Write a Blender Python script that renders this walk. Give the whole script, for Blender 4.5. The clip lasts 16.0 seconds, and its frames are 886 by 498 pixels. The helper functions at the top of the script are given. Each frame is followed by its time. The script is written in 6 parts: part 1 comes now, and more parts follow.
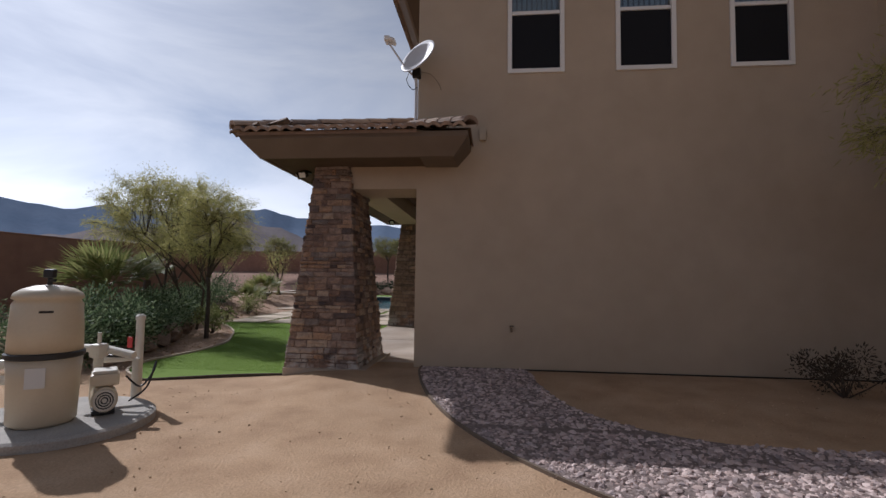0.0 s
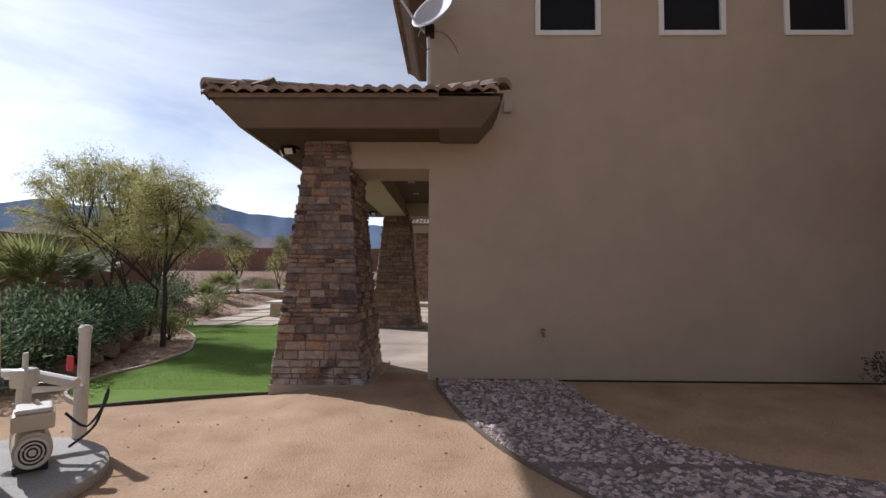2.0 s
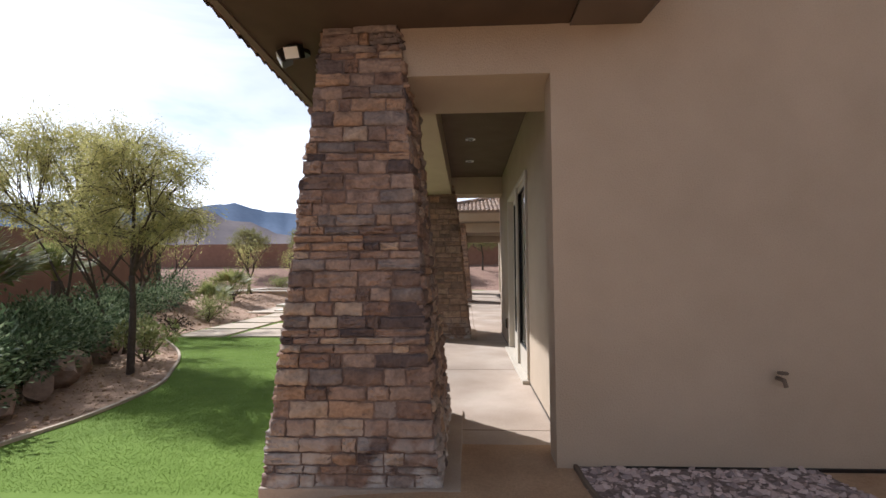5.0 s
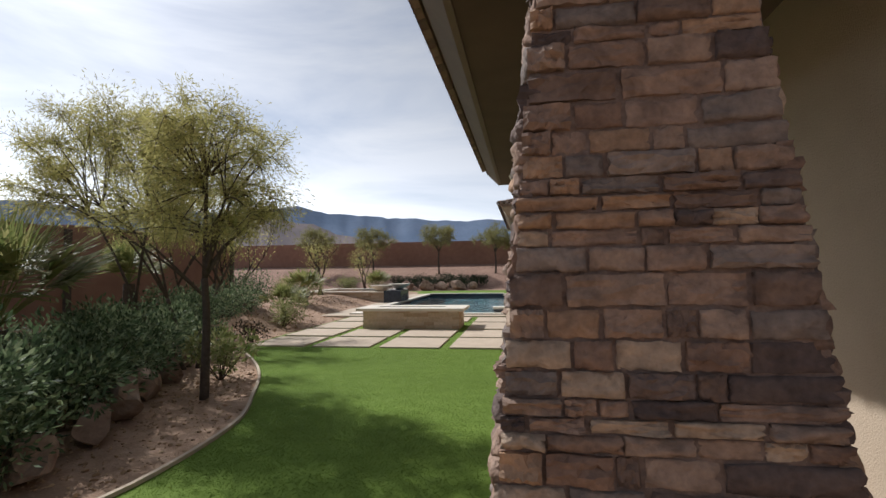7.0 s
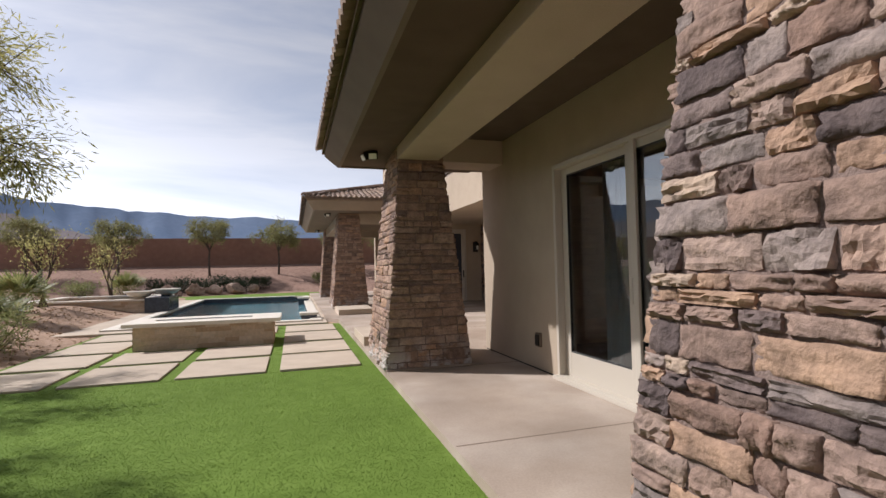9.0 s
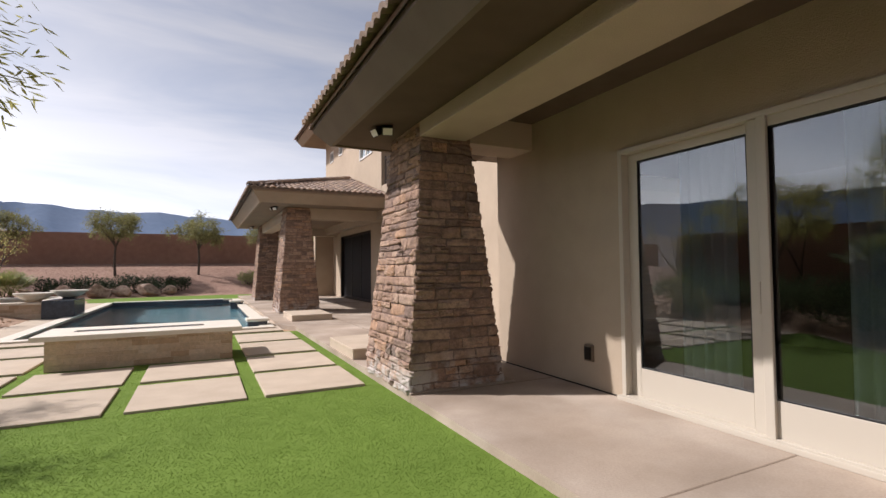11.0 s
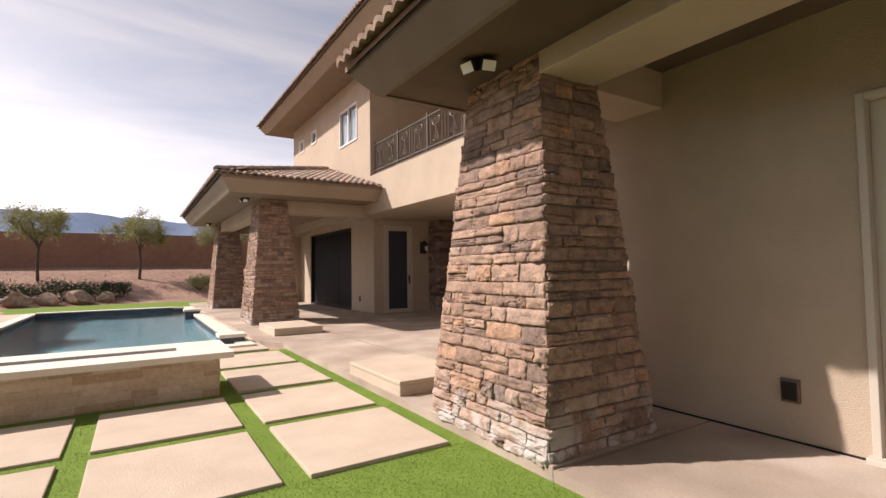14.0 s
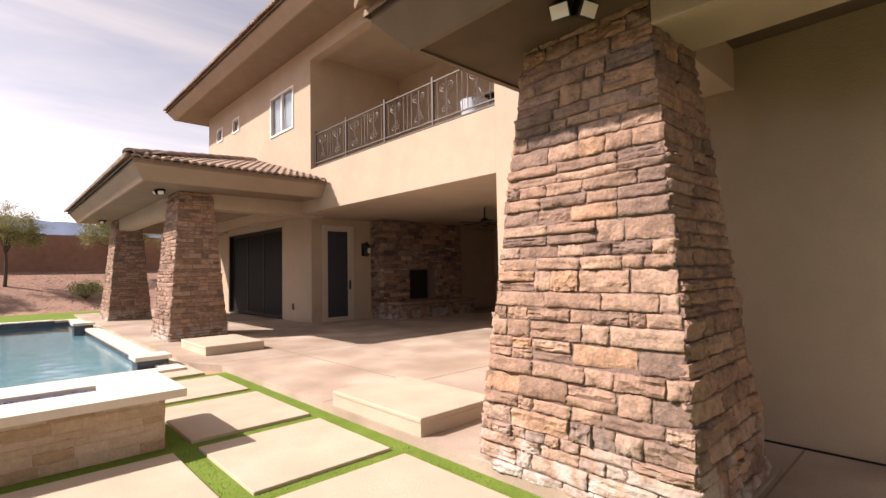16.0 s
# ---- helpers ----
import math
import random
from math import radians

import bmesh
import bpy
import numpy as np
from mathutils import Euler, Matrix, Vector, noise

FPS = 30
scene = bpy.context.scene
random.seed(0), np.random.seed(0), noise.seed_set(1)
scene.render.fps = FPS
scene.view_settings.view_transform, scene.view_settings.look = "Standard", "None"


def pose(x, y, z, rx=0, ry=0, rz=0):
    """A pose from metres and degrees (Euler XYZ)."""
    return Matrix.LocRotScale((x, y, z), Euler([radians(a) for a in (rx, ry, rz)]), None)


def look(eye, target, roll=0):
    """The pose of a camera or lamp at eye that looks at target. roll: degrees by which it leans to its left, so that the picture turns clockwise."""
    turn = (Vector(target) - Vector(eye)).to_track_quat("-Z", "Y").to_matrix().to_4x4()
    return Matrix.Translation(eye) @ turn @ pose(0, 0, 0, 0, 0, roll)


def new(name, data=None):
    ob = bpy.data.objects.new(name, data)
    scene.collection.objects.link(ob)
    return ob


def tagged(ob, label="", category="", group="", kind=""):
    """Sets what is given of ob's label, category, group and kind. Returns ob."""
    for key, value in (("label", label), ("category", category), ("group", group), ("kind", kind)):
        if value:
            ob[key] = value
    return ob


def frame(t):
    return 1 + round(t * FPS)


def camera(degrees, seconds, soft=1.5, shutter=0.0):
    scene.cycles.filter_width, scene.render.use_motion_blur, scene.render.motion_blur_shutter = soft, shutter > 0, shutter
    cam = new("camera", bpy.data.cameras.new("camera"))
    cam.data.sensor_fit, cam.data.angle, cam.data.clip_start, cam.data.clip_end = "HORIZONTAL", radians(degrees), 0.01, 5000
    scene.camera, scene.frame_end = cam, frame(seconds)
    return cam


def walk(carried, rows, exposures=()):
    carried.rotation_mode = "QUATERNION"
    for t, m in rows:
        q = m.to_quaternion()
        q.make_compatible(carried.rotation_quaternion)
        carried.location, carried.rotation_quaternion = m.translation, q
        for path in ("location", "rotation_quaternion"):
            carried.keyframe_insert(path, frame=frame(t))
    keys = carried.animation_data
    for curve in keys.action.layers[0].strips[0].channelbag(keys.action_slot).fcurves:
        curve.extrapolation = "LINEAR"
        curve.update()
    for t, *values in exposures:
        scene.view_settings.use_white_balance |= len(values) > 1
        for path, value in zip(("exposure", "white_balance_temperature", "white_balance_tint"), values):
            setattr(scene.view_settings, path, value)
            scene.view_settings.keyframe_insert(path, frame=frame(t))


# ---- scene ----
cam = camera(85.1, 16.0)
METRES, EYE, TILT, LEAN, TURN = 14.0, 1.42, 0.5, 0.0, 5.9
ROWS = [
    (0.0, 0.0, 0.0, 0.0, -0.04, 3.01, -0.74),
    (0.5, -0.017, 0.014, -0.0008, -4.73, 3.0, -0.66),
    (1.0, -0.0292, 0.0355, 0.0013, -7.06, 2.9, -0.56),
    (1.5, -0.0452, 0.0557, 0.0008, -6.58, 2.8, -0.51),
    (2.0, -0.0549, 0.0822, -0.0017, -5.05, 2.68, -0.42),
    (2.5, -0.0563, 0.1175, 0.0004, -4.58, 2.4, 0.01),
    (3.0, -0.0674, 0.1502, -0.0007, -4.32, 2.29, 0.21),
    (5.5, -0.1082, 0.3227, -0.0028, -1.95, 1.97, 0.55),
    (6.0, -0.1256, 0.3546, -0.0032, 2.16, 2.01, 0.6),
    (6.5, -0.1412, 0.3865, -0.0013, 3.68, 1.99, 0.78),
    (7.0, -0.1633, 0.4109, -0.0025, 3.62, 2.02, 0.83),
    (7.5, -0.1811, 0.4403, -0.0056, -1.66, 2.03, 0.76),
    (8.0, -0.1993, 0.4706, -0.0052, -8.91, 1.92, 0.93),
    (8.5, -0.2188, 0.4985, -0.0032, -16.89, 1.75, 1.09),
    (11.0, -0.2847, 0.6406, -0.0055, -32.41, 1.87, 0.22),
    (11.5, -0.2945, 0.6676, -0.0049, -33.87, 1.82, 0.24),
    (12.0, -0.293, 0.7009, -0.0069, -35.61, 1.86, 0.22),
    (12.5, -0.2957, 0.7311, -0.0068, -36.56, 1.86, 0.3),
    (13.0, -0.3024, 0.7587, -0.0063, -37.05, 1.97, 0.25),
    (13.5, -0.299, 0.7875, -0.0073, -37.4, 2.05, 0.35),
    (14.0, -0.2951, 0.812, -0.0066, -38.34, 2.13, 0.46),
    (14.5, -0.299, 0.8389, -0.0057, -40.38, 2.19, 0.52),
    (15.0, -0.2964, 0.8655, -0.0072, -43.36, 2.25, 0.6),
    (15.5, -0.2937, 0.8922, -0.0045, -46.49, 2.24, 0.75),
    (16.0, -0.3031, 0.9203, -0.004, -48.89, 2.36, 0.68),
]
EXPOSURES = [(0.0, -0.32, 5740, 14), (0.5, -0.08, 5740, 14), (1.5, 0.10, 5680, 14), (3.0, 0.14, 5680, 14), (5.5, 0.68, 5880, 12), (6.0, 0.3, 5930, 11), (6.5, 0.08, 6050, 11), (7.5, 0.08, 6080, 11), (8.5, 0.18, 6050, 14), (11.0, 0.36, 6250, 17), (14.0, 0.62, 6700, 21), (16.0, 0.88, 7050, 25)]
walk(cam, [(t, pose(0, 0, EYE, TILT, LEAN, TURN) @ pose(METRES * x, METRES * y, METRES * z, 90 + pitch, roll, yaw)) for t, x, y, z, yaw, pitch, roll in ROWS], EXPOSURES)

# ---- light ----
SUN_DIR = Vector((-1.0, 0.70, 1.04)).normalized()
world = bpy.data.worlds.new("world")
scene.world = world
world.use_nodes = True
wn, wl = world.node_tree.nodes, world.node_tree.links
sky = wn.new("ShaderNodeTexSky")
sky.sky_type, sky.sun_disc = "NISHITA", False
sky.sun_elevation = math.asin(SUN_DIR.z)
sky.sun_rotation = math.atan2(SUN_DIR.x, SUN_DIR.y) % (2 * math.pi)
sky.air_density, sky.dust_density, sky.altitude = 1.0, 1.2, 900
wtc, wmap = wn.new("ShaderNodeTexCoord"), wn.new("ShaderNodeMapping")
wmap.inputs["Scale"].default_value = (1.2, 1.6, 5.5)
wl.new(wtc.outputs["Generated"], wmap.inputs["Vector"])
cloud = wn.new("ShaderNodeTexNoise")
cloud.inputs["Scale"].default_value, cloud.inputs["Detail"].default_value = 1.3, 6.0
cloud.inputs["Roughness"].default_value, cloud.inputs["Distortion"].default_value = 0.55, 0.5
wl.new(wmap.outputs["Vector"], cloud.inputs["Vector"])
cramp = wn.new("ShaderNodeValToRGB")
cramp.color_ramp.elements[0].position, cramp.color_ramp.elements[1].position = 0.34, 0.62
cramp.color_ramp.elements[0].color = (0.38, 0.38, 0.38, 1)
cramp.color_ramp.elements[1].color = (0.88, 0.88, 0.88, 1)
wl.new(cloud.outputs["Fac"], cramp.inputs["Fac"])
cmix = wn.new("ShaderNodeMix")
cmix.data_type = "RGBA"
wl.new(cramp.outputs["Color"], cmix.inputs["Factor"])
wl.new(sky.outputs["Color"], cmix.inputs["A"])
cbw = wn.new("ShaderNodeRGBToBW")
wl.new(sky.outputs["Color"], cbw.inputs["Color"])
cgain = wn.new("ShaderNodeMath")
cgain.operation = "MULTIPLY_ADD"
cgain.inputs[1].default_value, cgain.inputs[2].default_value = 2.2, 0.75
wl.new(cbw.outputs["Val"], cgain.inputs[0])
ctint = wn.new("ShaderNodeMix")
ctint.data_type, ctint.blend_type = "RGBA", "MULTIPLY"
ctint.inputs["Factor"].default_value = 1.0
ctint.inputs["A"].default_value = (0.99, 1.0, 1.02, 1)
wl.new(cgain.outputs["Value"], ctint.inputs["B"])
wl.new(ctint.outputs["Result"], cmix.inputs["B"])
wbg = wn["Background"]
wbg.inputs["Strength"].default_value = 0.074
wl.new(cmix.outputs["Result"], wbg.inputs["Color"])
sun = new("sun", bpy.data.lights.new("sun", "SUN"))
sun.data.energy, sun.data.angle, sun.data.color = 4.3, radians(0.9), (1.0, 0.95, 0.885)
sun.matrix_world = look(SUN_DIR * 50, (0, 0, 0))


# ---- materials ----
def material(name, colors, scale=6.0, rough=0.85, bump=0.2, bump_scale=60.0, metal=0.0, per_object=None, island=False, detail_mix=0.35, spec=0.3, big=0.0, stretch=(1, 1, 1), stain=None):
    """Two-scale noise colour with fine relief; per_object: colours picked by each object's random number."""
    m = bpy.data.materials.new(name)
    m.use_nodes = True
    n, l = m.node_tree.nodes, m.node_tree.links
    b = n["Principled BSDF"]
    b.inputs["Roughness"].default_value, b.inputs["Metallic"].default_value = rough, metal
    b.inputs["Specular IOR Level"].default_value = spec
    tc, mp = n.new("ShaderNodeTexCoord"), n.new("ShaderNodeMapping")
    mp.inputs["Scale"].default_value = stretch
    geo = n.new("ShaderNodeNewGeometry")
    l.new(geo.outputs["Position"], mp.inputs["Vector"])
    a = n.new("ShaderNodeTexNoise")
    a.inputs["Scale"].default_value, a.inputs["Detail"].default_value = scale, 5
    l.new(mp.outputs["Vector"], a.inputs["Vector"])
    r = n.new("ShaderNodeValToRGB")
    cr = r.color_ramp
    while len(cr.elements) < len(colors):
        cr.elements.new(0.5)
    for i, c in enumerate(colors):
        cr.elements[i].position = 0.3 + 0.4 * i / max(1, len(colors) - 1)
        cr.elements[i].color = (*c, 1)
    l.new(a.outputs["Fac"], r.inputs["Fac"])
    out = r.outputs["Color"]
    if per_object:
        oi, pr = n.new("ShaderNodeObjectInfo"), n.new("ShaderNodeValToRGB")
        pc = pr.color_ramp
        pc.interpolation = "CONSTANT"
        while len(pc.elements) < len(per_object):
            pc.elements.new(0.5)
        for i, c in enumerate(per_object):
            pc.elements[i].position = i / len(per_object)
            pc.elements[i].color = (*c, 1)
        l.new(geo.outputs["Random Per Island"] if island else oi.outputs["Random"], pr.inputs["Fac"])
        mx = n.new("ShaderNodeMix")
        mx.data_type, mx.blend_type = "RGBA", "MULTIPLY"
        mx.inputs["Factor"].default_value = 1.0
        l.new(pr.outputs["Color"], mx.inputs["A"])
        l.new(out, mx.inputs["B"])
        out = mx.outputs["Result"]
    f = n.new("ShaderNodeTexNoise")
    f.inputs["Scale"].default_value, f.inputs["Detail"].default_value = bump_scale, 6
    l.new(mp.outputs["Vector"], f.inputs["Vector"])
    fr = n.new("ShaderNodeMapRange")
    fr.inputs["To Min"].default_value, fr.inputs["To Max"].default_value = 1 - detail_mix, 1 + detail_mix
    l.new(f.outputs["Fac"], fr.inputs["Value"])
    fx = n.new("ShaderNodeMix")
    fx.data_type, fx.blend_type = "RGBA", "MULTIPLY"
    fx.inputs["Factor"].default_value = 1.0
    l.new(out, fx.inputs["A"])
    l.new(fr.outputs["Result"], fx.inputs["B"])
    out = fx.outputs["Result"]
    if big:
        g = n.new("ShaderNodeTexNoise")
        g.inputs["Scale"].default_value, g.inputs["Detail"].default_value = 0.7, 4
        l.new(geo.outputs["Position"], g.inputs["Vector"])
        gr = n.new("ShaderNodeMapRange")
        gr.inputs["From Min"].default_value, gr.inputs["From Max"].default_value = 0.3, 0.7
        gr.inputs["To Min"].default_value, gr.inputs["To Max"].default_value = 1 - big, 1 + big
        l.new(g.outputs["Fac"], gr.inputs["Value"])
        gx = n.new("ShaderNodeMix")
        gx.data_type, gx.blend_type = "RGBA", "MULTIPLY"
        gx.inputs["Factor"].default_value = 1.0
        l.new(out, gx.inputs["A"])
        l.new(gr.outputs["Result"], gx.inputs["B"])
        out = gx.outputs["Result"]
    l.new(out, b.inputs["Base Color"])
    if stain:
        sep, sm, sn, st, sx = n.new("ShaderNodeSeparateXYZ"), n.new("ShaderNodeMapRange"), n.new("ShaderNodeTexNoise"), n.new("ShaderNodeMath"), n.new("ShaderNodeMix")
        l.new(geo.outputs["Position"], sep.inputs["Vector"])
        sm.inputs["From Min"].default_value, sm.inputs["From Max"].default_value = 0.52, 0.14
        l.new(sep.outputs["Z"], sm.inputs["Value"])
        sn.inputs["Scale"].default_value, sn.inputs["Detail"].default_value = 5.0, 6
        l.new(geo.outputs["Position"], sn.inputs["Vector"])
        sr = n.new("ShaderNodeMapRange")
        sr.inputs["From Min"].default_value, sr.inputs["From Max"].default_value = 0.43, 0.56
        l.new(sn.outputs["Fac"], sr.inputs["Value"])
        st.operation = "MULTIPLY"
        l.new(sm.outputs["Result"], st.inputs[0])
        l.new(sr.outputs["Result"], st.inputs[1])
        sx.data_type = "RGBA"
        l.new(st.outputs["Value"], sx.inputs["Factor"])
        l.new(out, sx.inputs["A"])
        sx.inputs["B"].default_value = (*stain, 1)
        l.remove(b.inputs["Base Color"].links[0])
        l.new(sx.outputs["Result"], b.inputs["Base Color"])
    if bump:
        bp = n.new("ShaderNodeBump")
        bp.inputs["Strength"].default_value, bp.inputs["Distance"].default_value = bump, 0.02
        l.new(f.outputs["Fac"], bp.inputs["Height"])
        l.new(bp.outputs["Normal"], b.inputs["Normal"])
    return m


def plain(name, color, rough=0.5, metal=0.0, transmission=0.0, emit=0.0, spec=0.5, alpha=1.0):
    m = bpy.data.materials.new(name)
    m.use_nodes = True
    b = m.node_tree.nodes["Principled BSDF"]
    b.inputs["Base Color"].default_value = (*color, 1)
    b.inputs["Roughness"].default_value, b.inputs["Metallic"].default_value = rough, metal
    b.inputs["Transmission Weight"].default_value, b.inputs["Specular IOR Level"].default_value = transmission, spec
    return m


def leafy(name, colors, rough=0.55, trans=0.25):
    """Leaves that vary from clump to clump and let some light through."""
    m = bpy.data.materials.new(name)
    m.use_nodes = True
    n, l = m.node_tree.nodes, m.node_tree.links
    b = n["Principled BSDF"]
    geo, r = n.new("ShaderNodeNewGeometry"), n.new("ShaderNodeValToRGB")
    cr = r.color_ramp
    while len(cr.elements) < len(colors):
        cr.elements.new(0.5)
    for i, c in enumerate(colors):
        cr.elements[i].position = i / (len(colors) - 1)
        cr.elements[i].color = (*c, 1)
    l.new(geo.outputs["Random Per Island"], r.inputs["Fac"])
    l.new(r.outputs["Color"], b.inputs["Base Color"])
    b.inputs["Roughness"].default_value = rough
    b.inputs["Specular IOR Level"].default_value = 0.12
    t, mix = n.new("ShaderNodeBsdfTranslucent"), n.new("ShaderNodeMixShader")
    mix.inputs["Fac"].default_value = trans
    l.new(r.outputs["Color"], t.inputs["Color"])
    l.new(b.outputs["BSDF"], mix.inputs[1])
    l.new(t.outputs["BSDF"], mix.inputs[2])
    l.new(mix.outputs["Shader"], n["Material Output"].inputs["Surface"])
    return m


STUCCO = material("stucco", [(0.428, 0.347, 0.258), (0.458, 0.373, 0.28)], 3.0, 0.92, 0.35, 90.0, detail_mix=0.10, big=0.05, spec=0.15)
# Soffit brown darkened to hold the shade under the eaves.
SHADE_SOFFIT = material("shade_soffit", [(0.09, 0.062, 0.043), (0.112, 0.078, 0.054)], 3.0, 0.85, 0.1, 80.0, detail_mix=0.08, big=0.05, spec=0.15)
# Lighter copies of trim and soffit: bounced light put into colour, underside darker.
BOUNCE_TRIM = material("bounce_lit_eave", [(0.30, 0.228, 0.163), (0.335, 0.257, 0.185)], 3.0, 0.8, 0.1, 80.0, detail_mix=0.08, big=0.05, spec=0.2)
BOUNCE_SOFFIT = material("bounce_lit_soffit", [(0.23, 0.172, 0.122), (0.26, 0.196, 0.14)], 3.0, 0.85, 0.1, 80.0, detail_mix=0.08, big=0.05, spec=0.15)
# Ceiling brown carries the covered walk's shade in its colour.
SHADE_CEILING = material("shade_ceiling", [(0.105, 0.076, 0.054), (0.125, 0.092, 0.066)], 3.0, 0.88, 0.15, 80.0, detail_mix=0.08, big=0.05, spec=0.15)
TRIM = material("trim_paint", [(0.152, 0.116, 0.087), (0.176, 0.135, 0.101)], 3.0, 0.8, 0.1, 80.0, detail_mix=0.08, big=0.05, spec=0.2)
DARK_LEDGE = [(0.112, 0.086, 0.080), (0.275, 0.195, 0.155), (0.176, 0.126, 0.104), (0.351, 0.235, 0.160), (0.160, 0.122, 0.110), (0.309, 0.228, 0.182), (0.218, 0.145, 0.112), (0.257, 0.208, 0.182),
              (0.285, 0.205, 0.160), (0.389, 0.300, 0.228), (0.237, 0.165, 0.130), (0.323, 0.215, 0.148), (0.204, 0.168, 0.150), (0.294, 0.205, 0.158)]
# Same ledge stone on sunlit columns: sunlight put into a warmer palette.
SUN_LEDGE = [(0.300, 0.203, 0.148), (0.345, 0.235, 0.172), (0.245, 0.166, 0.126), (0.375, 0.262, 0.194), (0.275, 0.186, 0.138), (0.325, 0.225, 0.168), (0.375, 0.240, 0.160), (0.205, 0.146, 0.118),
              (0.340, 0.232, 0.172), (0.290, 0.194, 0.144), (0.365, 0.262, 0.200), (0.240, 0.168, 0.132)]


def ledge(name, palette, island=False):
    return material(name, [(0.70, 0.69, 0.69), (1.0, 0.985, 0.965), (1.2, 1.17, 1.11)], 11.0, 0.9, 0.6, 42.0, detail_mix=0.42, spec=0.2, stain=(0.47, 0.43, 0.39), per_object=palette, island=island)


STONE, STONE_LOOSE = ledge("ledge_stone", DARK_LEDGE), ledge("ledge_stone_facing", DARK_LEDGE, True)
STONE_SUN, STONE_SUN_LOOSE = ledge("sun_toned_ledge_stone", SUN_LEDGE), ledge("sun_toned_ledge_stone_facing", SUN_LEDGE, True)
MORTAR = material("mortar", [(0.17, 0.122, 0.10), (0.23, 0.168, 0.138)], 20.0, 0.95, 0.4, 90.0)
CONCRETE = material("patio_concrete", [(0.32, 0.25, 0.19), (0.395, 0.317, 0.248), (0.49, 0.41, 0.335)], 1.1, 0.75, 0.15, 60.0, detail_mix=0.16, big=0.16, spec=0.25)
PAD = material("paver_concrete", [(0.475, 0.388, 0.295), (0.54, 0.448, 0.345)], 3.0, 0.85, 0.2, 70.0, detail_mix=0.14, big=0.06, spec=0.2)
DIRT = material("decomposed_granite", [(0.36, 0.235, 0.145), (0.43, 0.29, 0.18), (0.47, 0.325, 0.21)], 2.2, 0.95, 0.6, 55.0, detail_mix=0.28, big=0.10, spec=0.1)
TURF = material("turf", [(0.125, 0.195, 0.032), (0.142, 0.218, 0.038), (0.158, 0.236, 0.045)], 5.0, 0.9, 0.15, 160.0, detail_mix=0.14, big=0.08, spec=0.1)
BLADE = leafy("turf_blade", [(0.145, 0.22, 0.038), (0.158, 0.238, 0.043), (0.172, 0.255, 0.05)], 0.8, 0.55)
BANKROCK = material("bank_gravel", [(0.25, 0.155, 0.115), (0.32, 0.205, 0.155), (0.37, 0.25, 0.195)], 7.0, 0.95, 0.8, 30.0, detail_mix=0.4, big=0.12, spec=0.1)
BEDSOIL = material("bed_soil", [(0.31, 0.205, 0.14), (0.39, 0.265, 0.185), (0.45, 0.32, 0.235)], 5.0, 0.95, 0.8, 45.0, detail_mix=0.35, big=0.14, spec=0.1)
BLOCK = material("block_wall", [(0.262, 0.15, 0.108), (0.312, 0.182, 0.132)], 3.0, 0.93, 0.35, 70.0, detail_mix=0.14, big=0.08, spec=0.1)
TILE = material("roof_tile", [(0.75, 0.72, 0.70), (1.05, 1.0, 0.97)], 8.0, 0.85, 0.35, 60.0, detail_mix=0.2, spec=0.2,
                per_object=[(0.30, 0.225, 0.175), (0.36, 0.27, 0.205), (0.25, 0.195, 0.16), (0.40, 0.31, 0.24), (0.33, 0.26, 0.21)])
VINYL = plain("white_vinyl", (0.72, 0.70, 0.66), 0.45)
TANFRAME = plain("tan_door_frame", (0.50, 0.45, 0.37), 0.5)
DARKMETAL = plain("dark_metal", (0.028, 0.024, 0.021), 0.45, 0.6)
GLASS = plain("window_glass", (0.55, 0.62, 0.62), 0.0, 0.0, 1.0, spec=0.9)
GLASS.node_tree.nodes["Principled BSDF"].inputs["IOR"].default_value = 1.95
# Window screens; also the wide doorway's panes, blackened for the unlit room behind.
SCREEN_AND_UNLIT = plain("insect_screen", (0.012, 0.012, 0.014), 0.6, spec=0.15)
DARKGLASS = plain("dark_glass", (0.02, 0.024, 0.03), 0.02, spec=1.0)
BLACK = plain("black_plastic", (0.015, 0.015, 0.015), 0.5)
# Near-black holds the darkness of unlit rooms behind the glass.
UNLIT_ROOM = plain("unlit_room", (0.06, 0.055, 0.05), 0.9)
CURTAIN = material("curtain", [(0.36, 0.41, 0.43), (0.42, 0.47, 0.49)], 4.0, 0.9, 0.1, 60.0)
CREAM = material("cream_tank", [(0.54, 0.46, 0.33), (0.58, 0.50, 0.37)], 3.0, 0.4, 0.04, 40.0, detail_mix=0.05, spec=0.4)
PVC = material("white_pipe", [(0.58, 0.54, 0.46), (0.64, 0.60, 0.52)], 6.0, 0.45, 0.03, 40.0, detail_mix=0.06, spec=0.4)
METALGREY = plain("grey_dish", (0.60, 0.60, 0.62), 0.35, 0.2)
BARK = material("bark", [(0.07, 0.052, 0.04), (0.11, 0.085, 0.065)], 18.0, 0.95, 0.8, 40.0, detail_mix=0.4)
ROCK = material("boulder", [(0.20, 0.135, 0.10), (0.31, 0.22, 0.165), (0.40, 0.31, 0.245)], 5.0, 0.92, 0.9, 18.0, detail_mix=0.35, spec=0.15)
TRAVERTINE = material("split_travertine", [(0.88, 0.86, 0.83), (1.05, 1.0, 0.95)], 16.0, 0.85, 0.4, 50.0, detail_mix=0.18,
                      per_object=[(0.56, 0.45, 0.33), (0.63, 0.52, 0.40), (0.50, 0.375, 0.26), (0.66, 0.56, 0.45), (0.60, 0.485, 0.36), (0.62, 0.51, 0.39)])
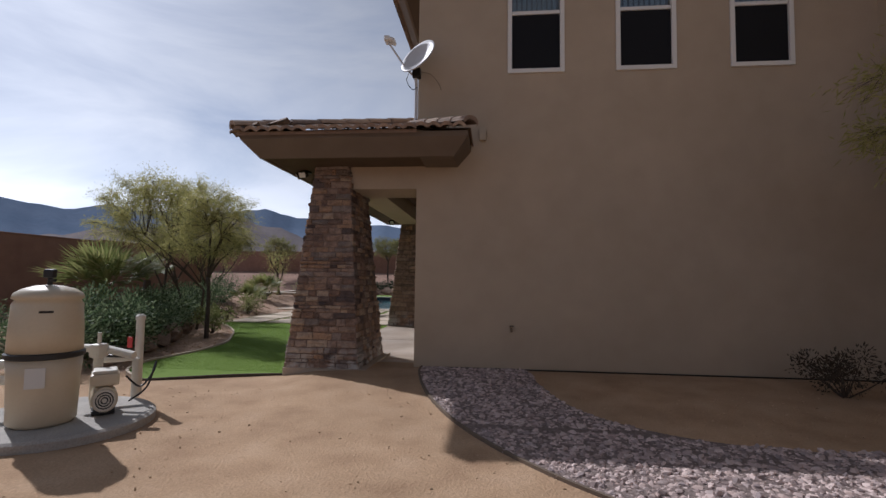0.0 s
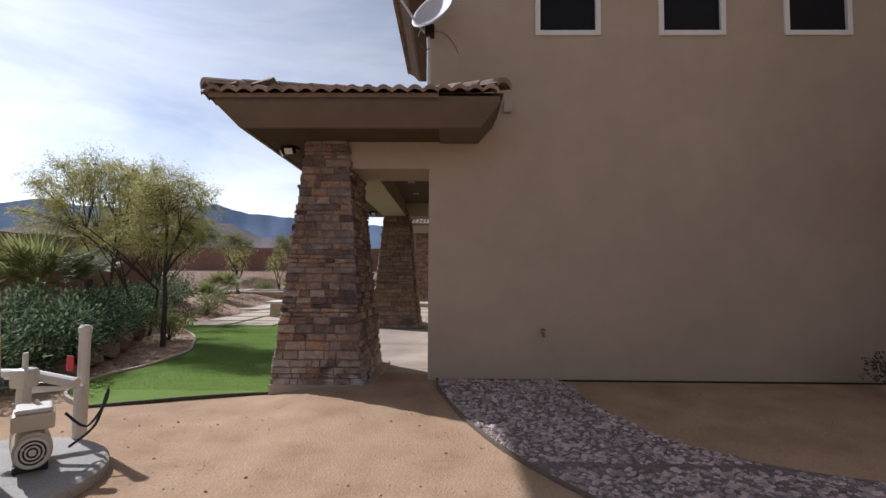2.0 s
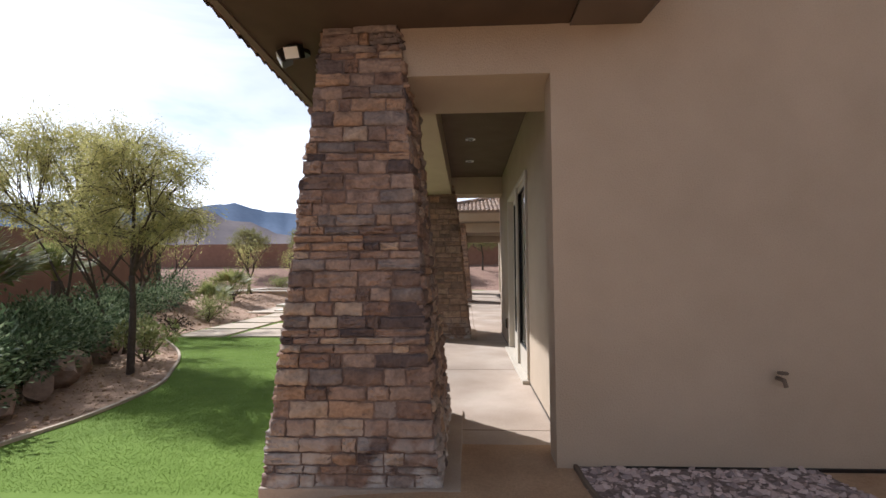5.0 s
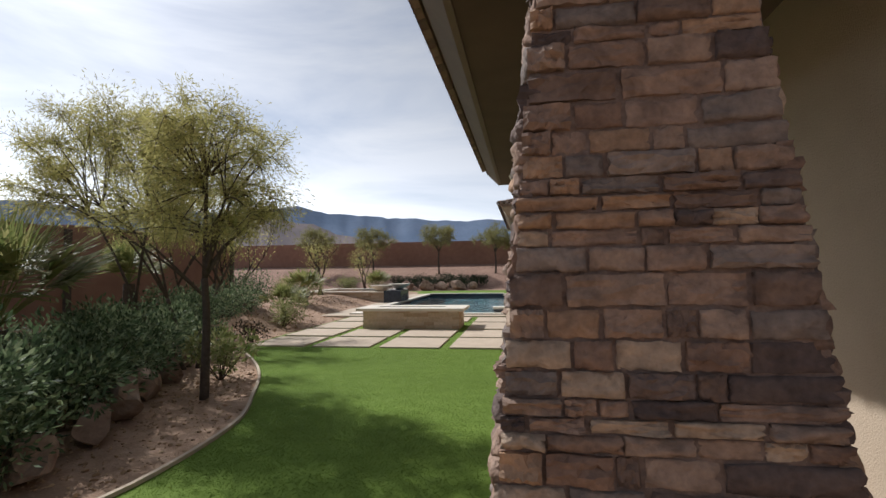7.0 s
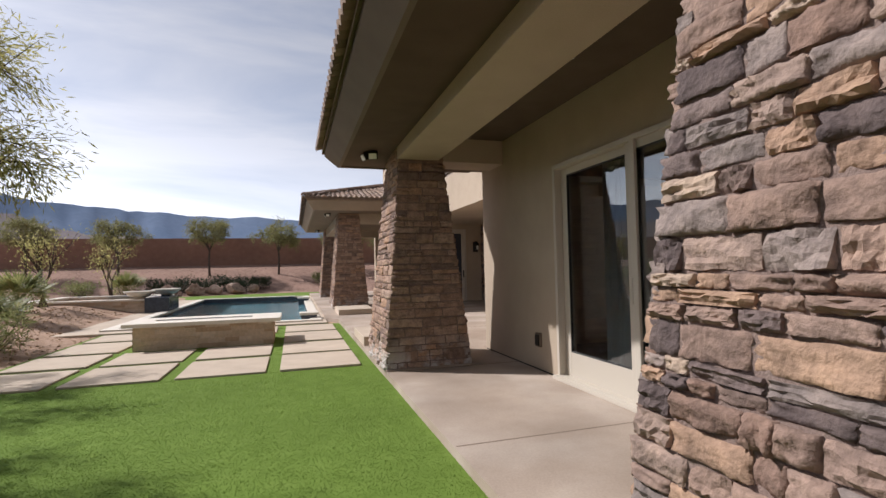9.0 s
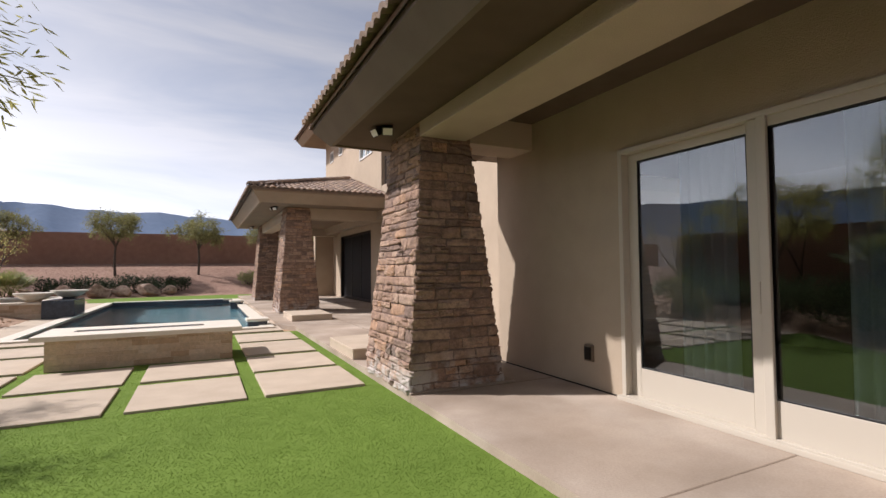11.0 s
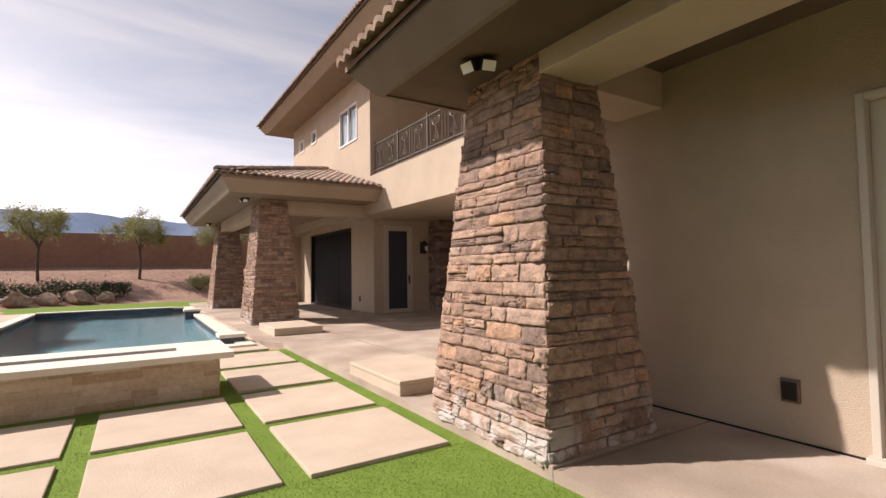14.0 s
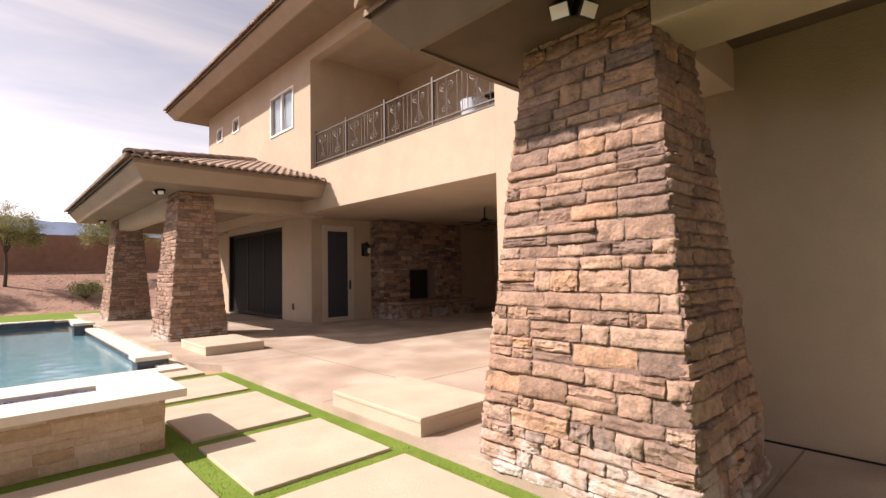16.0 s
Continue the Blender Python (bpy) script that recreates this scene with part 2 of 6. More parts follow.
COPING = material("cream_coping", [(0.66, 0.60, 0.50), (0.72, 0.66, 0.56)], 4.0, 0.7, 0.1, 60.0, detail_mix=0.1)
POOLTILE = material("pool_tile", [(0.035, 0.045, 0.06), (0.06, 0.075, 0.10)], 12.0, 0.25, 0.1, 40.0, spec=0.5)
PLASTER = material("pool_plaster", [(0.12, 0.235, 0.275), (0.155, 0.28, 0.32)], 2.0, 0.8, 0.1, 40.0)
WHITEPAPER = plain("paper_label", (0.6, 0.6, 0.58), 0.6)
RED = plain("red_plastic", (0.55, 0.05, 0.05), 0.5)
BRASS = plain("lamp_lens", (0.75, 0.74, 0.7), 0.3)
LEAF_TREE = leafy("willow_leaves", [(0.29, 0.28, 0.095), (0.41, 0.385, 0.14), (0.53, 0.48, 0.20)], 0.6, 0.6)
LEAF_BANK = leafy("bank_tree_leaves", [(0.17, 0.175, 0.07), (0.25, 0.245, 0.10), (0.34, 0.315, 0.145)], 0.6, 0.4)
LEAF_HEDGE = leafy("hedge_leaves", [(0.036, 0.06, 0.028), (0.12, 0.172, 0.085), (0.32, 0.38, 0.22)], 0.6, 0.3)
LEAF_DARK = leafy("dark_shrub_leaves", [(0.018, 0.028, 0.014), (0.03, 0.045, 0.02), (0.055, 0.075, 0.035)], 0.6, 0.15)
LEAF_LIGHT = leafy("bright_shrub_leaves", [(0.17, 0.205, 0.07), (0.28, 0.30, 0.12), (0.42, 0.41, 0.21)], 0.5, 0.35)
LEAF_PALM = leafy("palm_fronds", [(0.15, 0.19, 0.06), (0.25, 0.27, 0.095), (0.37, 0.35, 0.15)], 0.5, 0.4)
LEAF_DRY = leafy("dry_twigs", [(0.06, 0.045, 0.035), (0.10, 0.08, 0.06)], 0.9, 0.1)
# Distance haze is put into the far range's blue base colour.
HAZE_HILL = material("haze_mountain", [(0.15, 0.20, 0.285), (0.19, 0.24, 0.33)], 0.006, 1.0, 0.0, 0.05, detail_mix=0.12, spec=0.0)
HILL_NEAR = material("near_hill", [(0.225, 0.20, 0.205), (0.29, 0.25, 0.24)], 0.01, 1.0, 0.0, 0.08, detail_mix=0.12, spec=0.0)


def water_material():
    m = plain("pool_water", (0.55, 0.78, 0.82), 0.02, 0.0, 1.0, spec=0.5)
    n, l = m.node_tree.nodes, m.node_tree.links
    b = n["Principled BSDF"]
    b.inputs["IOR"].default_value = 1.33
    w, bp = n.new("ShaderNodeTexNoise"), n.new("ShaderNodeBump")
    geo = n.new("ShaderNodeNewGeometry")
    l.new(geo.outputs["Position"], w.inputs["Vector"])
    w.inputs["Scale"].default_value, w.inputs["Detail"].default_value = 3.2, 4
    bp.inputs["Strength"].default_value, bp.inputs["Distance"].default_value = 0.35, 0.05
    l.new(w.outputs["Fac"], bp.inputs["Height"])
    l.new(bp.outputs["Normal"], b.inputs["Normal"])
    return m


WATER = water_material()


# ---- builders ----
def mesh(name, bm, mat, smooth=False):
    me = bpy.data.meshes.new(name)
    bm.to_mesh(me)
    bm.free()
    for mt in (mat if isinstance(mat, (list, tuple)) else [mat]):
        me.materials.append(mt)
    if smooth:
        for p in me.polygons:
            p.use_smooth = True
    return me


def thing(name, at, label, category, group="", kind=""):
    ob = new(name)
    ob.empty_display_size = 0.1
    ob.matrix_world = Matrix.Translation(at)
    return tagged(ob, label, category, group, kind)


def part(name, bm, mat, parent=None, label="", smooth=False):
    """One mesh, modelled at its place in the world, under a thing or a part."""
    ob = new(name, mesh(name, bm, mat, smooth))
    if parent:
        put_under(ob, parent)
    if label:
        ob["label"] = label
    return ob


def put_under(ob, parent):
    ob.parent = parent
    m = parent.matrix_basis.copy()
    if parent.parent:
        m = parent.parent.matrix_basis @ parent.matrix_parent_inverse @ m
    ob.matrix_parent_inverse = m.inverted()


def setting(name, bm, mat, label, category, smooth=False):
    return tagged(part(name, bm, mat, smooth=smooth), label, category, kind="structure")


def box(x0, x1, y0, y1, z0, z1, bevel=0.0, bm=None, rot=None):
    """A box, bevelled if asked, added to bm."""
    one = bmesh.new()
    bmesh.ops.create_cube(one, size=1)
    bmesh.ops.scale(one, vec=(abs(x1 - x0), abs(y1 - y0), abs(z1 - z0)), verts=one.verts)
    if bevel:
        bmesh.ops.bevel(one, geom=one.edges[:], offset=bevel, segments=2, affect="EDGES", profile=0.6)
    if rot:
        bmesh.ops.transform(one, matrix=rot, verts=one.verts)
    bmesh.ops.translate(one, vec=((x0 + x1) / 2, (y0 + y1) / 2, (z0 + z1) / 2), verts=one.verts)
    return join(one, bm)


def join(one, bm):
    if bm is None:
        return one
    me = bpy.data.meshes.new("tmp")
    one.to_mesh(me)
    one.free()
    bm.from_mesh(me)
    bpy.data.meshes.remove(me)
    return bm


def tube(points, radius, bm=None, sides=8, taper=1.0, cap=True):
    """A round tube along points; radius falls to radius * taper."""
    bm = bm or bmesh.new()
    rings, pts = [], [Vector(p) for p in points]
    for i, p in enumerate(pts):
        d = (pts[min(i + 1, len(pts) - 1)] - pts[max(i - 1, 0)]).normalized()
        side = d.cross(Vector((0.31, 0.17, 0.93)) if abs(d.z) < 0.9 else Vector((1, 0, 0))).normalized()
        up = side.cross(d)
        r = radius * (1 + (taper - 1) * i / max(1, len(pts) - 1))
        rings.append([bm.verts.new(p + r * (math.cos(a) * side + math.sin(a) * up)) for a in (2 * math.pi * k / sides for k in range(sides))])
    for a, b in zip(rings, rings[1:]):
        for k in range(sides):
            bm.faces.new((a[k], a[(k + 1) % sides], b[(k + 1) % sides], b[k]))
    if cap:
        bm.faces.new(rings[0][::-1])
        bm.faces.new(rings[-1])
    return bm


def lathe(cx, cy, profile, bm=None, sides=24):
    bm = bm or bmesh.new()
    rings = [[bm.verts.new((cx + r * math.cos(a), cy + r * math.sin(a), z)) for a in (2 * math.pi * k / sides for k in range(sides))] for r, z in profile]
    for a, b in zip(rings, rings[1:]):
        for k in range(sides):
            bm.faces.new((a[k], a[(k + 1) % sides], b[(k + 1) % sides], b[k]))
    bm.faces.new(rings[0][::-1])
    bm.faces.new(rings[-1])
    return bm


def wall_with_holes(axis, face, thick, u0, u1, z0, z1, holes):
    """A wall whose visible face lies at axis = face and whose body reaches to face + thick, with rectangular holes (u0, u1, z0, z1) through it."""
    us = sorted({u0, u1, *[h[0] for h in holes], *[h[1] for h in holes]})
    zs = sorted({z0, z1, *[h[2] for h in holes], *[h[3] for h in holes]})
    bm = bmesh.new()
    solid = {}
    for i in range(len(us) - 1):
        for j in range(len(zs) - 1):
            um, zm = (us[i] + us[i + 1]) / 2, (zs[j] + zs[j + 1]) / 2
            solid[i, j] = not any(h[0] < um < h[1] and h[2] < zm < h[3] for h in holes)
    verts = {}

    def v(i, j, k):
        if (i, j, k) not in verts:
            d = face + (thick if k else 0)
            verts[i, j, k] = bm.verts.new((us[i], d, zs[j]) if axis == "y" else (d, us[i], zs[j]))
        return verts[i, j, k]
    for (i, j), s in solid.items():
        if not s:
            continue
        bm.faces.new((v(i, j, 0), v(i + 1, j, 0), v(i + 1, j + 1, 0), v(i, j + 1, 0)))
        bm.faces.new((v(i, j, 1), v(i, j + 1, 1), v(i + 1, j + 1, 1), v(i + 1, j, 1)))
        for di, dj, a, b in ((-1, 0, (i, j), (i, j + 1)), (1, 0, (i + 1, j), (i + 1, j + 1)), (0, -1, (i, j), (i + 1, j)), (0, 1, (i, j + 1), (i + 1, j + 1))):
            if not solid.get((i + di, j + dj)):
                bm.faces.new((v(*a, 0), v(*b, 0), v(*b, 1), v(*a, 1)))
    bmesh.ops.recalc_face_normals(bm, faces=bm.faces)
    return bm


def sheet(points, z0, z1, bm=None):
    """A flat slab with the outline given, from z0 up to z1."""
    bm = bm or bmesh.new()
    top = [bm.verts.new((x, y, z1)) for x, y in points]
    low = [bm.verts.new((x, y, z0)) for x, y in points]
    bm.faces.new(top)
    for i in range(len(points)):
        j = (i + 1) % len(points)
        bm.faces.new((low[i], low[j], top[j], top[i]))
    bmesh.ops.recalc_face_normals(bm, faces=bm.faces)
    return bm


def smooth_line(points, steps=6):
    """A Catmull-Rom curve through points."""
    out = []
    p = [points[0], *points, points[-1]]
    for i in range(1, len(p) - 2):
        for k in range(steps):
            t = k / steps
            out.append(tuple(0.5 * (2 * p[i][c] + (p[i + 1][c] - p[i - 1][c]) * t + (2 * p[i - 1][c] - 5 * p[i][c] + 4 * p[i + 1][c] - p[i + 2][c]) * t * t
                                    + (3 * p[i][c] - p[i - 1][c] - 3 * p[i + 1][c] + p[i + 2][c]) * t ** 3) for c in range(len(points[0]))))
    return out + [tuple(points[-1])]


def smoothstep(a, b, x):
    t = min(1, max(0, (x - a) / (b - a)))
    return t * t * (3 - 2 * t)


SLAB = 0.08


def ground_z(x, y):
    """The lie of the land: level yard, a rise to the house's side wall, a bank at the far end, mounded beds."""
    z = -0.03
    z += 0.13 * smoothstep(4.6, 7.0, y) * smoothstep(-3.2, -2.2, x) * (1 - smoothstep(7.6, 8.5, y))
    z += 0.04 * (1 - smoothstep(5.5, 6.5, y))
    z += 1.95 * smoothstep(38.5, 48.5, y) * smoothstep(-40, -10, x + 26)
    z += 0.42 * smoothstep(-8.6, -11.6, x) * smoothstep(5, 9, y) * (1 - smoothstep(30, 40, y))
    return z


# ---- ground ----
POOL = (-8.25, -3.62, 20.95, 33.2)
def build_ground():
    def line(a, b, step):
        return [a + (b - a) * i / round((b - a) / step) for i in range(round((b - a) / step) + 1)]
    xs = sorted({*[-3000, -1200, -500, -200, -100, -60, -40, -30], *line(-26, 8, 0.5), *[10, 14, 20, 30, 60, 120, 300, 1000, 3000], POOL[0], POOL[1]})
    ys = sorted({*[-3000, -1000, -300, -100, -40, -20], *line(-10, 52, 0.5), *[56, 62, 70, 90, 140, 300, 800, 1500, 3000], POOL[2], POOL[3]})
    bm = bmesh.new()
    grid = {}
    for i, x in enumerate(xs):
        for j, y in enumerate(ys):
            near = -27 < x < 9 and -11 < y < 53
            grid[i, j] = bm.verts.new((x, y, ground_z(x, y) + (0.012 * noise.noise((x * 0.9, y * 0.9, 0)) if near and (y < 6 or x < -8) else 0)))
    for i in range(len(xs) - 1):
        for j in range(len(ys) - 1):
            xm, ym = (xs[i] + xs[i + 1]) / 2, (ys[j] + ys[j + 1]) / 2
            if POOL[0] < xm < POOL[1] and POOL[2] < ym < POOL[3]:
                continue
            f = bm.faces.new((grid[i, j], grid[i + 1, j], grid[i + 1, j + 1], grid[i, j + 1]))
            f.material_index = 1 if ym > 37.5 else 2 if xm < -5.4 and ym > 6.5 else 0
    setting("ground", bm, [DIRT, BANKROCK, BEDSOIL], "tan decomposed granite ground rising to a reddish gravel bank", "ground", smooth=True)


build_ground()
BED_EDGE = smooth_line([(-4.75, 6.2), (-5.35, 6.7), (-5.62, 7.5), (-5.5, 8.6), (-5.62, 9.8), (-6.05, 10.8), (-6.5, 11.7), (-7.1, 12.6), (-8.05, 13.75)])
NEAR_EDGE = smooth_line([(-2.93, 6.9), (-3.4, 6.8), (-3.92, 6.61), (-4.75, 6.2)])
lawn_outline = [(-2.9, 20.15), (-2.9, 6.95)] + NEAR_EDGE + BED_EDGE[1:] + [(-8.35, 14.0), (-8.35, 20.15)]
lawn = bmesh.new()
sheet(lawn_outline, -0.06, 0.0, lawn)
bmesh.ops.triangulate(lawn, faces=[f for f in lawn.faces if len(f.verts) > 4])
setting("lawn", lawn, TURF, "bright green artificial turf lawn beside the patio", "lawn")
setting("lawn_far", sheet([(-11.5, 34.05), (-0.5, 34.05), (-0.5, 38.4), (-4, 39.0), (-8, 38.6), (-11.5, 38.0)], -0.05, 0.01), TURF, "strip of green turf beyond the pool", "lawn")


def curb(name, line, width, z0, z1, mat, label):
    bm = bmesh.new()
    pts = [Vector((x, y, 0)) for x, y in line]
    rows = []
    for i, p in enumerate(pts):
        d = (pts[min(i + 1, len(pts) - 1)] - pts[max(0, i - 1)]).normalized()
        n = Vector((-d.y, d.x, 0)) * width / 2
        g = ground_z(p.x, p.y)
        rows.append([bm.verts.new((*(p + s * n).xy, max(g, -0.02) + z)) for s, z in ((-1, z0), (-1, z1), (1, z1), (1, z0))])
    for a, b in zip(rows, rows[1:]):
        for k in range(3):
            bm.faces.new((a[k], b[k], b[k + 1], a[k + 1]))
    bmesh.ops.recalc_face_normals(bm, faces=bm.faces)
    return setting(name, bm, mat, label, "edging")


curb("trim_bed", BED_EDGE, 0.035, -0.05, 0.05, PAD, "thin curved tan edging between turf and bed")
curb("trim_lawn", NEAR_EDGE, 0.03, -0.05, 0.03, BARK, "dark edging strip where turf meets bare earth")
GRAVEL_LEFT = smooth_line([(-1.04, 7.2), (-1.0, 6.7), (-0.75, 5.7), (-0.4, 4.9), (0.0, 4.2), (0.5, 3.55), (1.1, 3.0), (2.0, 2.4), (3.6, 1.9)])
GRAVEL_RIGHT = smooth_line([(0.5, 7.2), (0.6, 6.3), (0.82, 5.5), (1.25, 4.95), (1.9, 4.55), (2.7, 4.4), (3.6, 4.45), (5.4, 4.6)])
curb("trim_gravel", GRAVEL_LEFT, 0.025, -0.05, 0.028, TRIM, "thin dark edging beside the gravel path")

# ---- patio ----
setting("patio_floor", sheet([(-2.9, 7.1), (-1.0, 7.1), (-1.0, 14.6), (0.6, 14.6), (9.0, 14.6), (9.0, 26), (1.6, 26), (1.6, 36), (-3.2, 36), (-3.2, 21.0), (-2.9, 20.3)], -0.1, SLAB),
        CONCRETE, "tan broom-finished concrete patio slab", "patio")
joints = bmesh.new()
for y in (8.02, 10.5, 13.25, 17.2, 20.6):
    box(-2.88, -1.02 if y < 14 else 3.0, y - 0.008, y + 0.008, SLAB - 0.01, SLAB + 0.0015, 0, joints)
for y0, y1 in ((15.0, 23.0),):
    box(-1.6, -1.584, y0, y1, SLAB - 0.01, SLAB + 0.0015, 0, joints)
setting("trim_joints", joints, material("joint", [(0.22, 0.165, 0.12), (0.26, 0.2, 0.15)]), "shallow control joints in the patio concrete", "joint")
def ring(x0, x1, y0, y1, hole, z0, z1):
    """A flat frame of four slabs round a rectangular hole."""
    a, b, c, d = hole
    bm = box(x0, x1, y0, c, z0, z1)
    box(x0, x1, d, y1, z0, z1, 0, bm)
    box(x0, a, c, d, z0, z1, 0, bm)
    box(b, x1, c, d, z0, z1, 0, bm)
    return bm


setting("pool_deck", ring(-11.5, -3.2, 20.16, 34.0, POOL, -0.1, 0.035), PAD, "pale tan concrete deck round the pool", "deck")

# ---- house: walls ----
WX = -1.02
WINDOWS = [(0.205, 1.05), (1.80, 2.66), (3.41, 4.275)]
setting("wall_side", wall_with_holes("y", 7.2, 0.25, WX - 0.14, 5.4, -0.15, 7.0, [(a, b, 4.53, 6.36) for a, b in WINDOWS]), STUCCO, "two-storey taupe stucco side wall", "wall")
setting("wall_return", box(5.4, 5.65, -1.0, 7.45, -0.15, 7.0), STUCCO, "stucco wall of a projecting wing", "wall")
SLIDER = (9.66, 12.14, SLAB, 2.62)
setting("wall_rear", wall_with_holes("x", WX, 0.25, 7.45, 14.45, -0.1, 7.0, [SLIDER]), STUCCO, "tan stucco rear wall with a sliding door", "wall")
setting("wall_step", box(WX + 0.25, 0.7, 14.2, 14.45, -0.1, 7.4), STUCCO, "stucco return wall", "wall")
setting("wall_patio_pier", box(0.46, 0.71, 14.45, 17.5, -0.1, 7.5), STUCCO, "sunlit tan stucco wall beside the covered patio", "wall")
setting("wall_patio_near", box(0.71, 9.0, 17.25, 17.5, 0.0, 3.1), STUCCO, "stucco side wall of the covered patio", "wall")
setting("wall_patio_back", box(9.0, 9.25, 17.25, 25.25, 0.0, 7.4), STUCCO, "stucco back wall of the covered patio", "wall")
setting("balcony_floor", box(0.71, 9.0, 17.5, 25.0, 3.1, 3.45), STUCCO, "stucco balcony floor and patio ceiling", "ceiling")
setting("balcony_parapet", box(0.46, 0.71, 17.5, 23.8, 3.08, 4.2, 0.012), STUCCO, "tan stucco balcony front with a sloped top", "parapet")
setting("wall_balcony_side", box(0.71, 3.4, 23.8, 24.05, 3.45, 7.5), STUCCO, "stucco side wall of the balcony", "wall")
setting("wall_balcony_near", box(0.71, 3.4, 17.25, 17.5, 3.45, 7.5), STUCCO, "stucco near wall of the balcony", "wall")
setting("wall_balcony_back", wall_with_holes("x", 3.4, 0.25, 17.25, 24.05, 3.1, 7.5, [(18.0, 20.4, 3.5, 5.95)]), STUCCO, "stucco back wall of the balcony", "wall")
setting("trim_balcony_header", box(0.46, 0.71, 17.5, 23.8, 7.1, 7.5), STUCCO, "stucco header above the balcony", "beam")
setting("ceiling_balcony", box(0.71, 3.4, 17.5, 23.8, 7.3, 7.45), STUCCO, "stucco ceiling over the balcony", "ceiling")
UPWIN = [(24.75, 26.25, 5.52, 6.72), (28.75, 29.35, 6.35, 6.85), (30.35, 30.95, 6.35, 6.85)]
setting("wall_upper", wall_with_holes("x", 0.46, 0.25, 23.8, 31.9, 3.1, 7.5, UPWIN), STUCCO, "tan stucco upper wall with three windows", "wall")
setting("wall_upper_end", box(0.71, 8.0, 31.65, 31.9, 3.1, 7.5), STUCCO, "stucco end wall of the upper storey", "wall")
PX = 1.1
BIGDOOR = (26.9, 31.6, SLAB, 2.98)
setting("wall_pavilion", wall_with_holes("x", PX, 0.25, 25.0, 33.5, 0.0, 3.35, [BIGDOOR]), STUCCO, "stucco wall with a wide open glass doorway", "wall")
PDOOR = (1.5, 2.42, SLAB, 2.86)
setting("wall_fireplace", wall_with_holes("y", 25.0, 0.25, PX + 0.25, 9.0, 0.0, 3.1, [PDOOR]), STUCCO, "stucco wall with a glazed door and fireplace", "wall")
setting("wall_pavilion_end", box(0.2, PX, 33.1, 33.5, 0.0, 3.35), STUCCO, "stucco pier at the end of the pavilion", "wall")
setting("wall_house_far", box(6.5, 6.75, 25.25, 33.5, 0.0, 7.4), STUCCO, "plain stucco wall that closes the house", "wall")
setting("trim_lintel", box(-2.2, WX - 0.003, 7.203, 8.02, 2.78, 3.36), STUCCO, "deep stucco lintel between stone column and house wall", "beam")
setting("trim_beam_patio", box(-2.64, -2.04, 8.1, 13.6, 2.957, 3.4, 0.01), STUCCO, "long tan stucco beam over the stone columns", "beam")
setting("trim_beam_cross", box(-2.04, WX - 0.003, 13.6, 14.12, 2.952, 3.36, 0.01), STUCCO, "stucco cross beam from column to house wall", "beam")
setting("trim_beam_pavilion_front", box(-2.5, PX, 24.3, 24.75, 3.04, 3.5, 0.01), STUCCO, "stucco beam across the pavilion front", "beam")
setting("trim_beam_pavilion_side", box(-2.5, -2.05, 24.76, 32.6, 3.04, 3.5, 0.01), STUCCO, "stucco beam along the pavilion side", "beam")
setting("trim_beam_pavilion_far", box(-2.05, PX, 32.2, 32.6, 3.04, 3.5, 0.01), STUCCO, "stucco beam across the pavilion far end", "beam")
setting("baseboard", box(WX + 0.16, 5.38, 7.18, 7.203, -0.12, 0.12), DARKMETAL, "dark weep screed along the foot of the stucco wall", "trim")


# ---- roofs ----
def eave(name, x0, x1, y0, y1, soffit, fascia_top, label, paint=None, under=None, inner=None):
    """Boxed eave: a flat soffit with a canted fascia round it; inner: where the soffit stops for a higher ceiling."""
    under, where = under or SHADE_SOFFIT, "soffit toned for its light under the " + name.replace("_", " ")
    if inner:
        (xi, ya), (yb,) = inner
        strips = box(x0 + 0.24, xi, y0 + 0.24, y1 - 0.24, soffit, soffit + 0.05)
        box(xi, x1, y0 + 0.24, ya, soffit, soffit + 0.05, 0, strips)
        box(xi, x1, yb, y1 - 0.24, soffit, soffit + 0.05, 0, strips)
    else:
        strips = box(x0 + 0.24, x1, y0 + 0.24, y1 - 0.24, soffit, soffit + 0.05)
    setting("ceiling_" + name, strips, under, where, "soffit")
    bm = bmesh.new()
    d, t = 0.20, 0.05
    lo = [(x1, y0 + d), (x0 + d, y0 + d), (x0 + d, y1 - d), (x1, y1 - d)]
    hi = [(x1, y0), (x0, y0), (x0, y1), (x1, y1)]
    inn = [(x1, y0 + d + t), (x0 + d + t, y0 + d + t), (x0 + d + t, y1 - d - t), (x1, y1 - d - t)]
    rows = [[bm.verts.new((*p, z)) for p in ring_] for ring_, z in ((inn, soffit + 0.02), (inn, soffit - 0.02), (lo, soffit - 0.02), (hi, fascia_top - 0.07), (hi, fascia_top))]
    for a, b in zip(rows, rows[1:]):
        for k in range(3):
            bm.faces.new((a[k], a[k + 1], b[k + 1], b[k]))
    bmesh.ops.recalc_face_normals(bm, faces=bm.faces)
    return setting(name, bm, paint or TRIM, label, "eave")


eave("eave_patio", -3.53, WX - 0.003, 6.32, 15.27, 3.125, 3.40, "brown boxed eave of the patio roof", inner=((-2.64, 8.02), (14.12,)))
ec = bmesh.new()
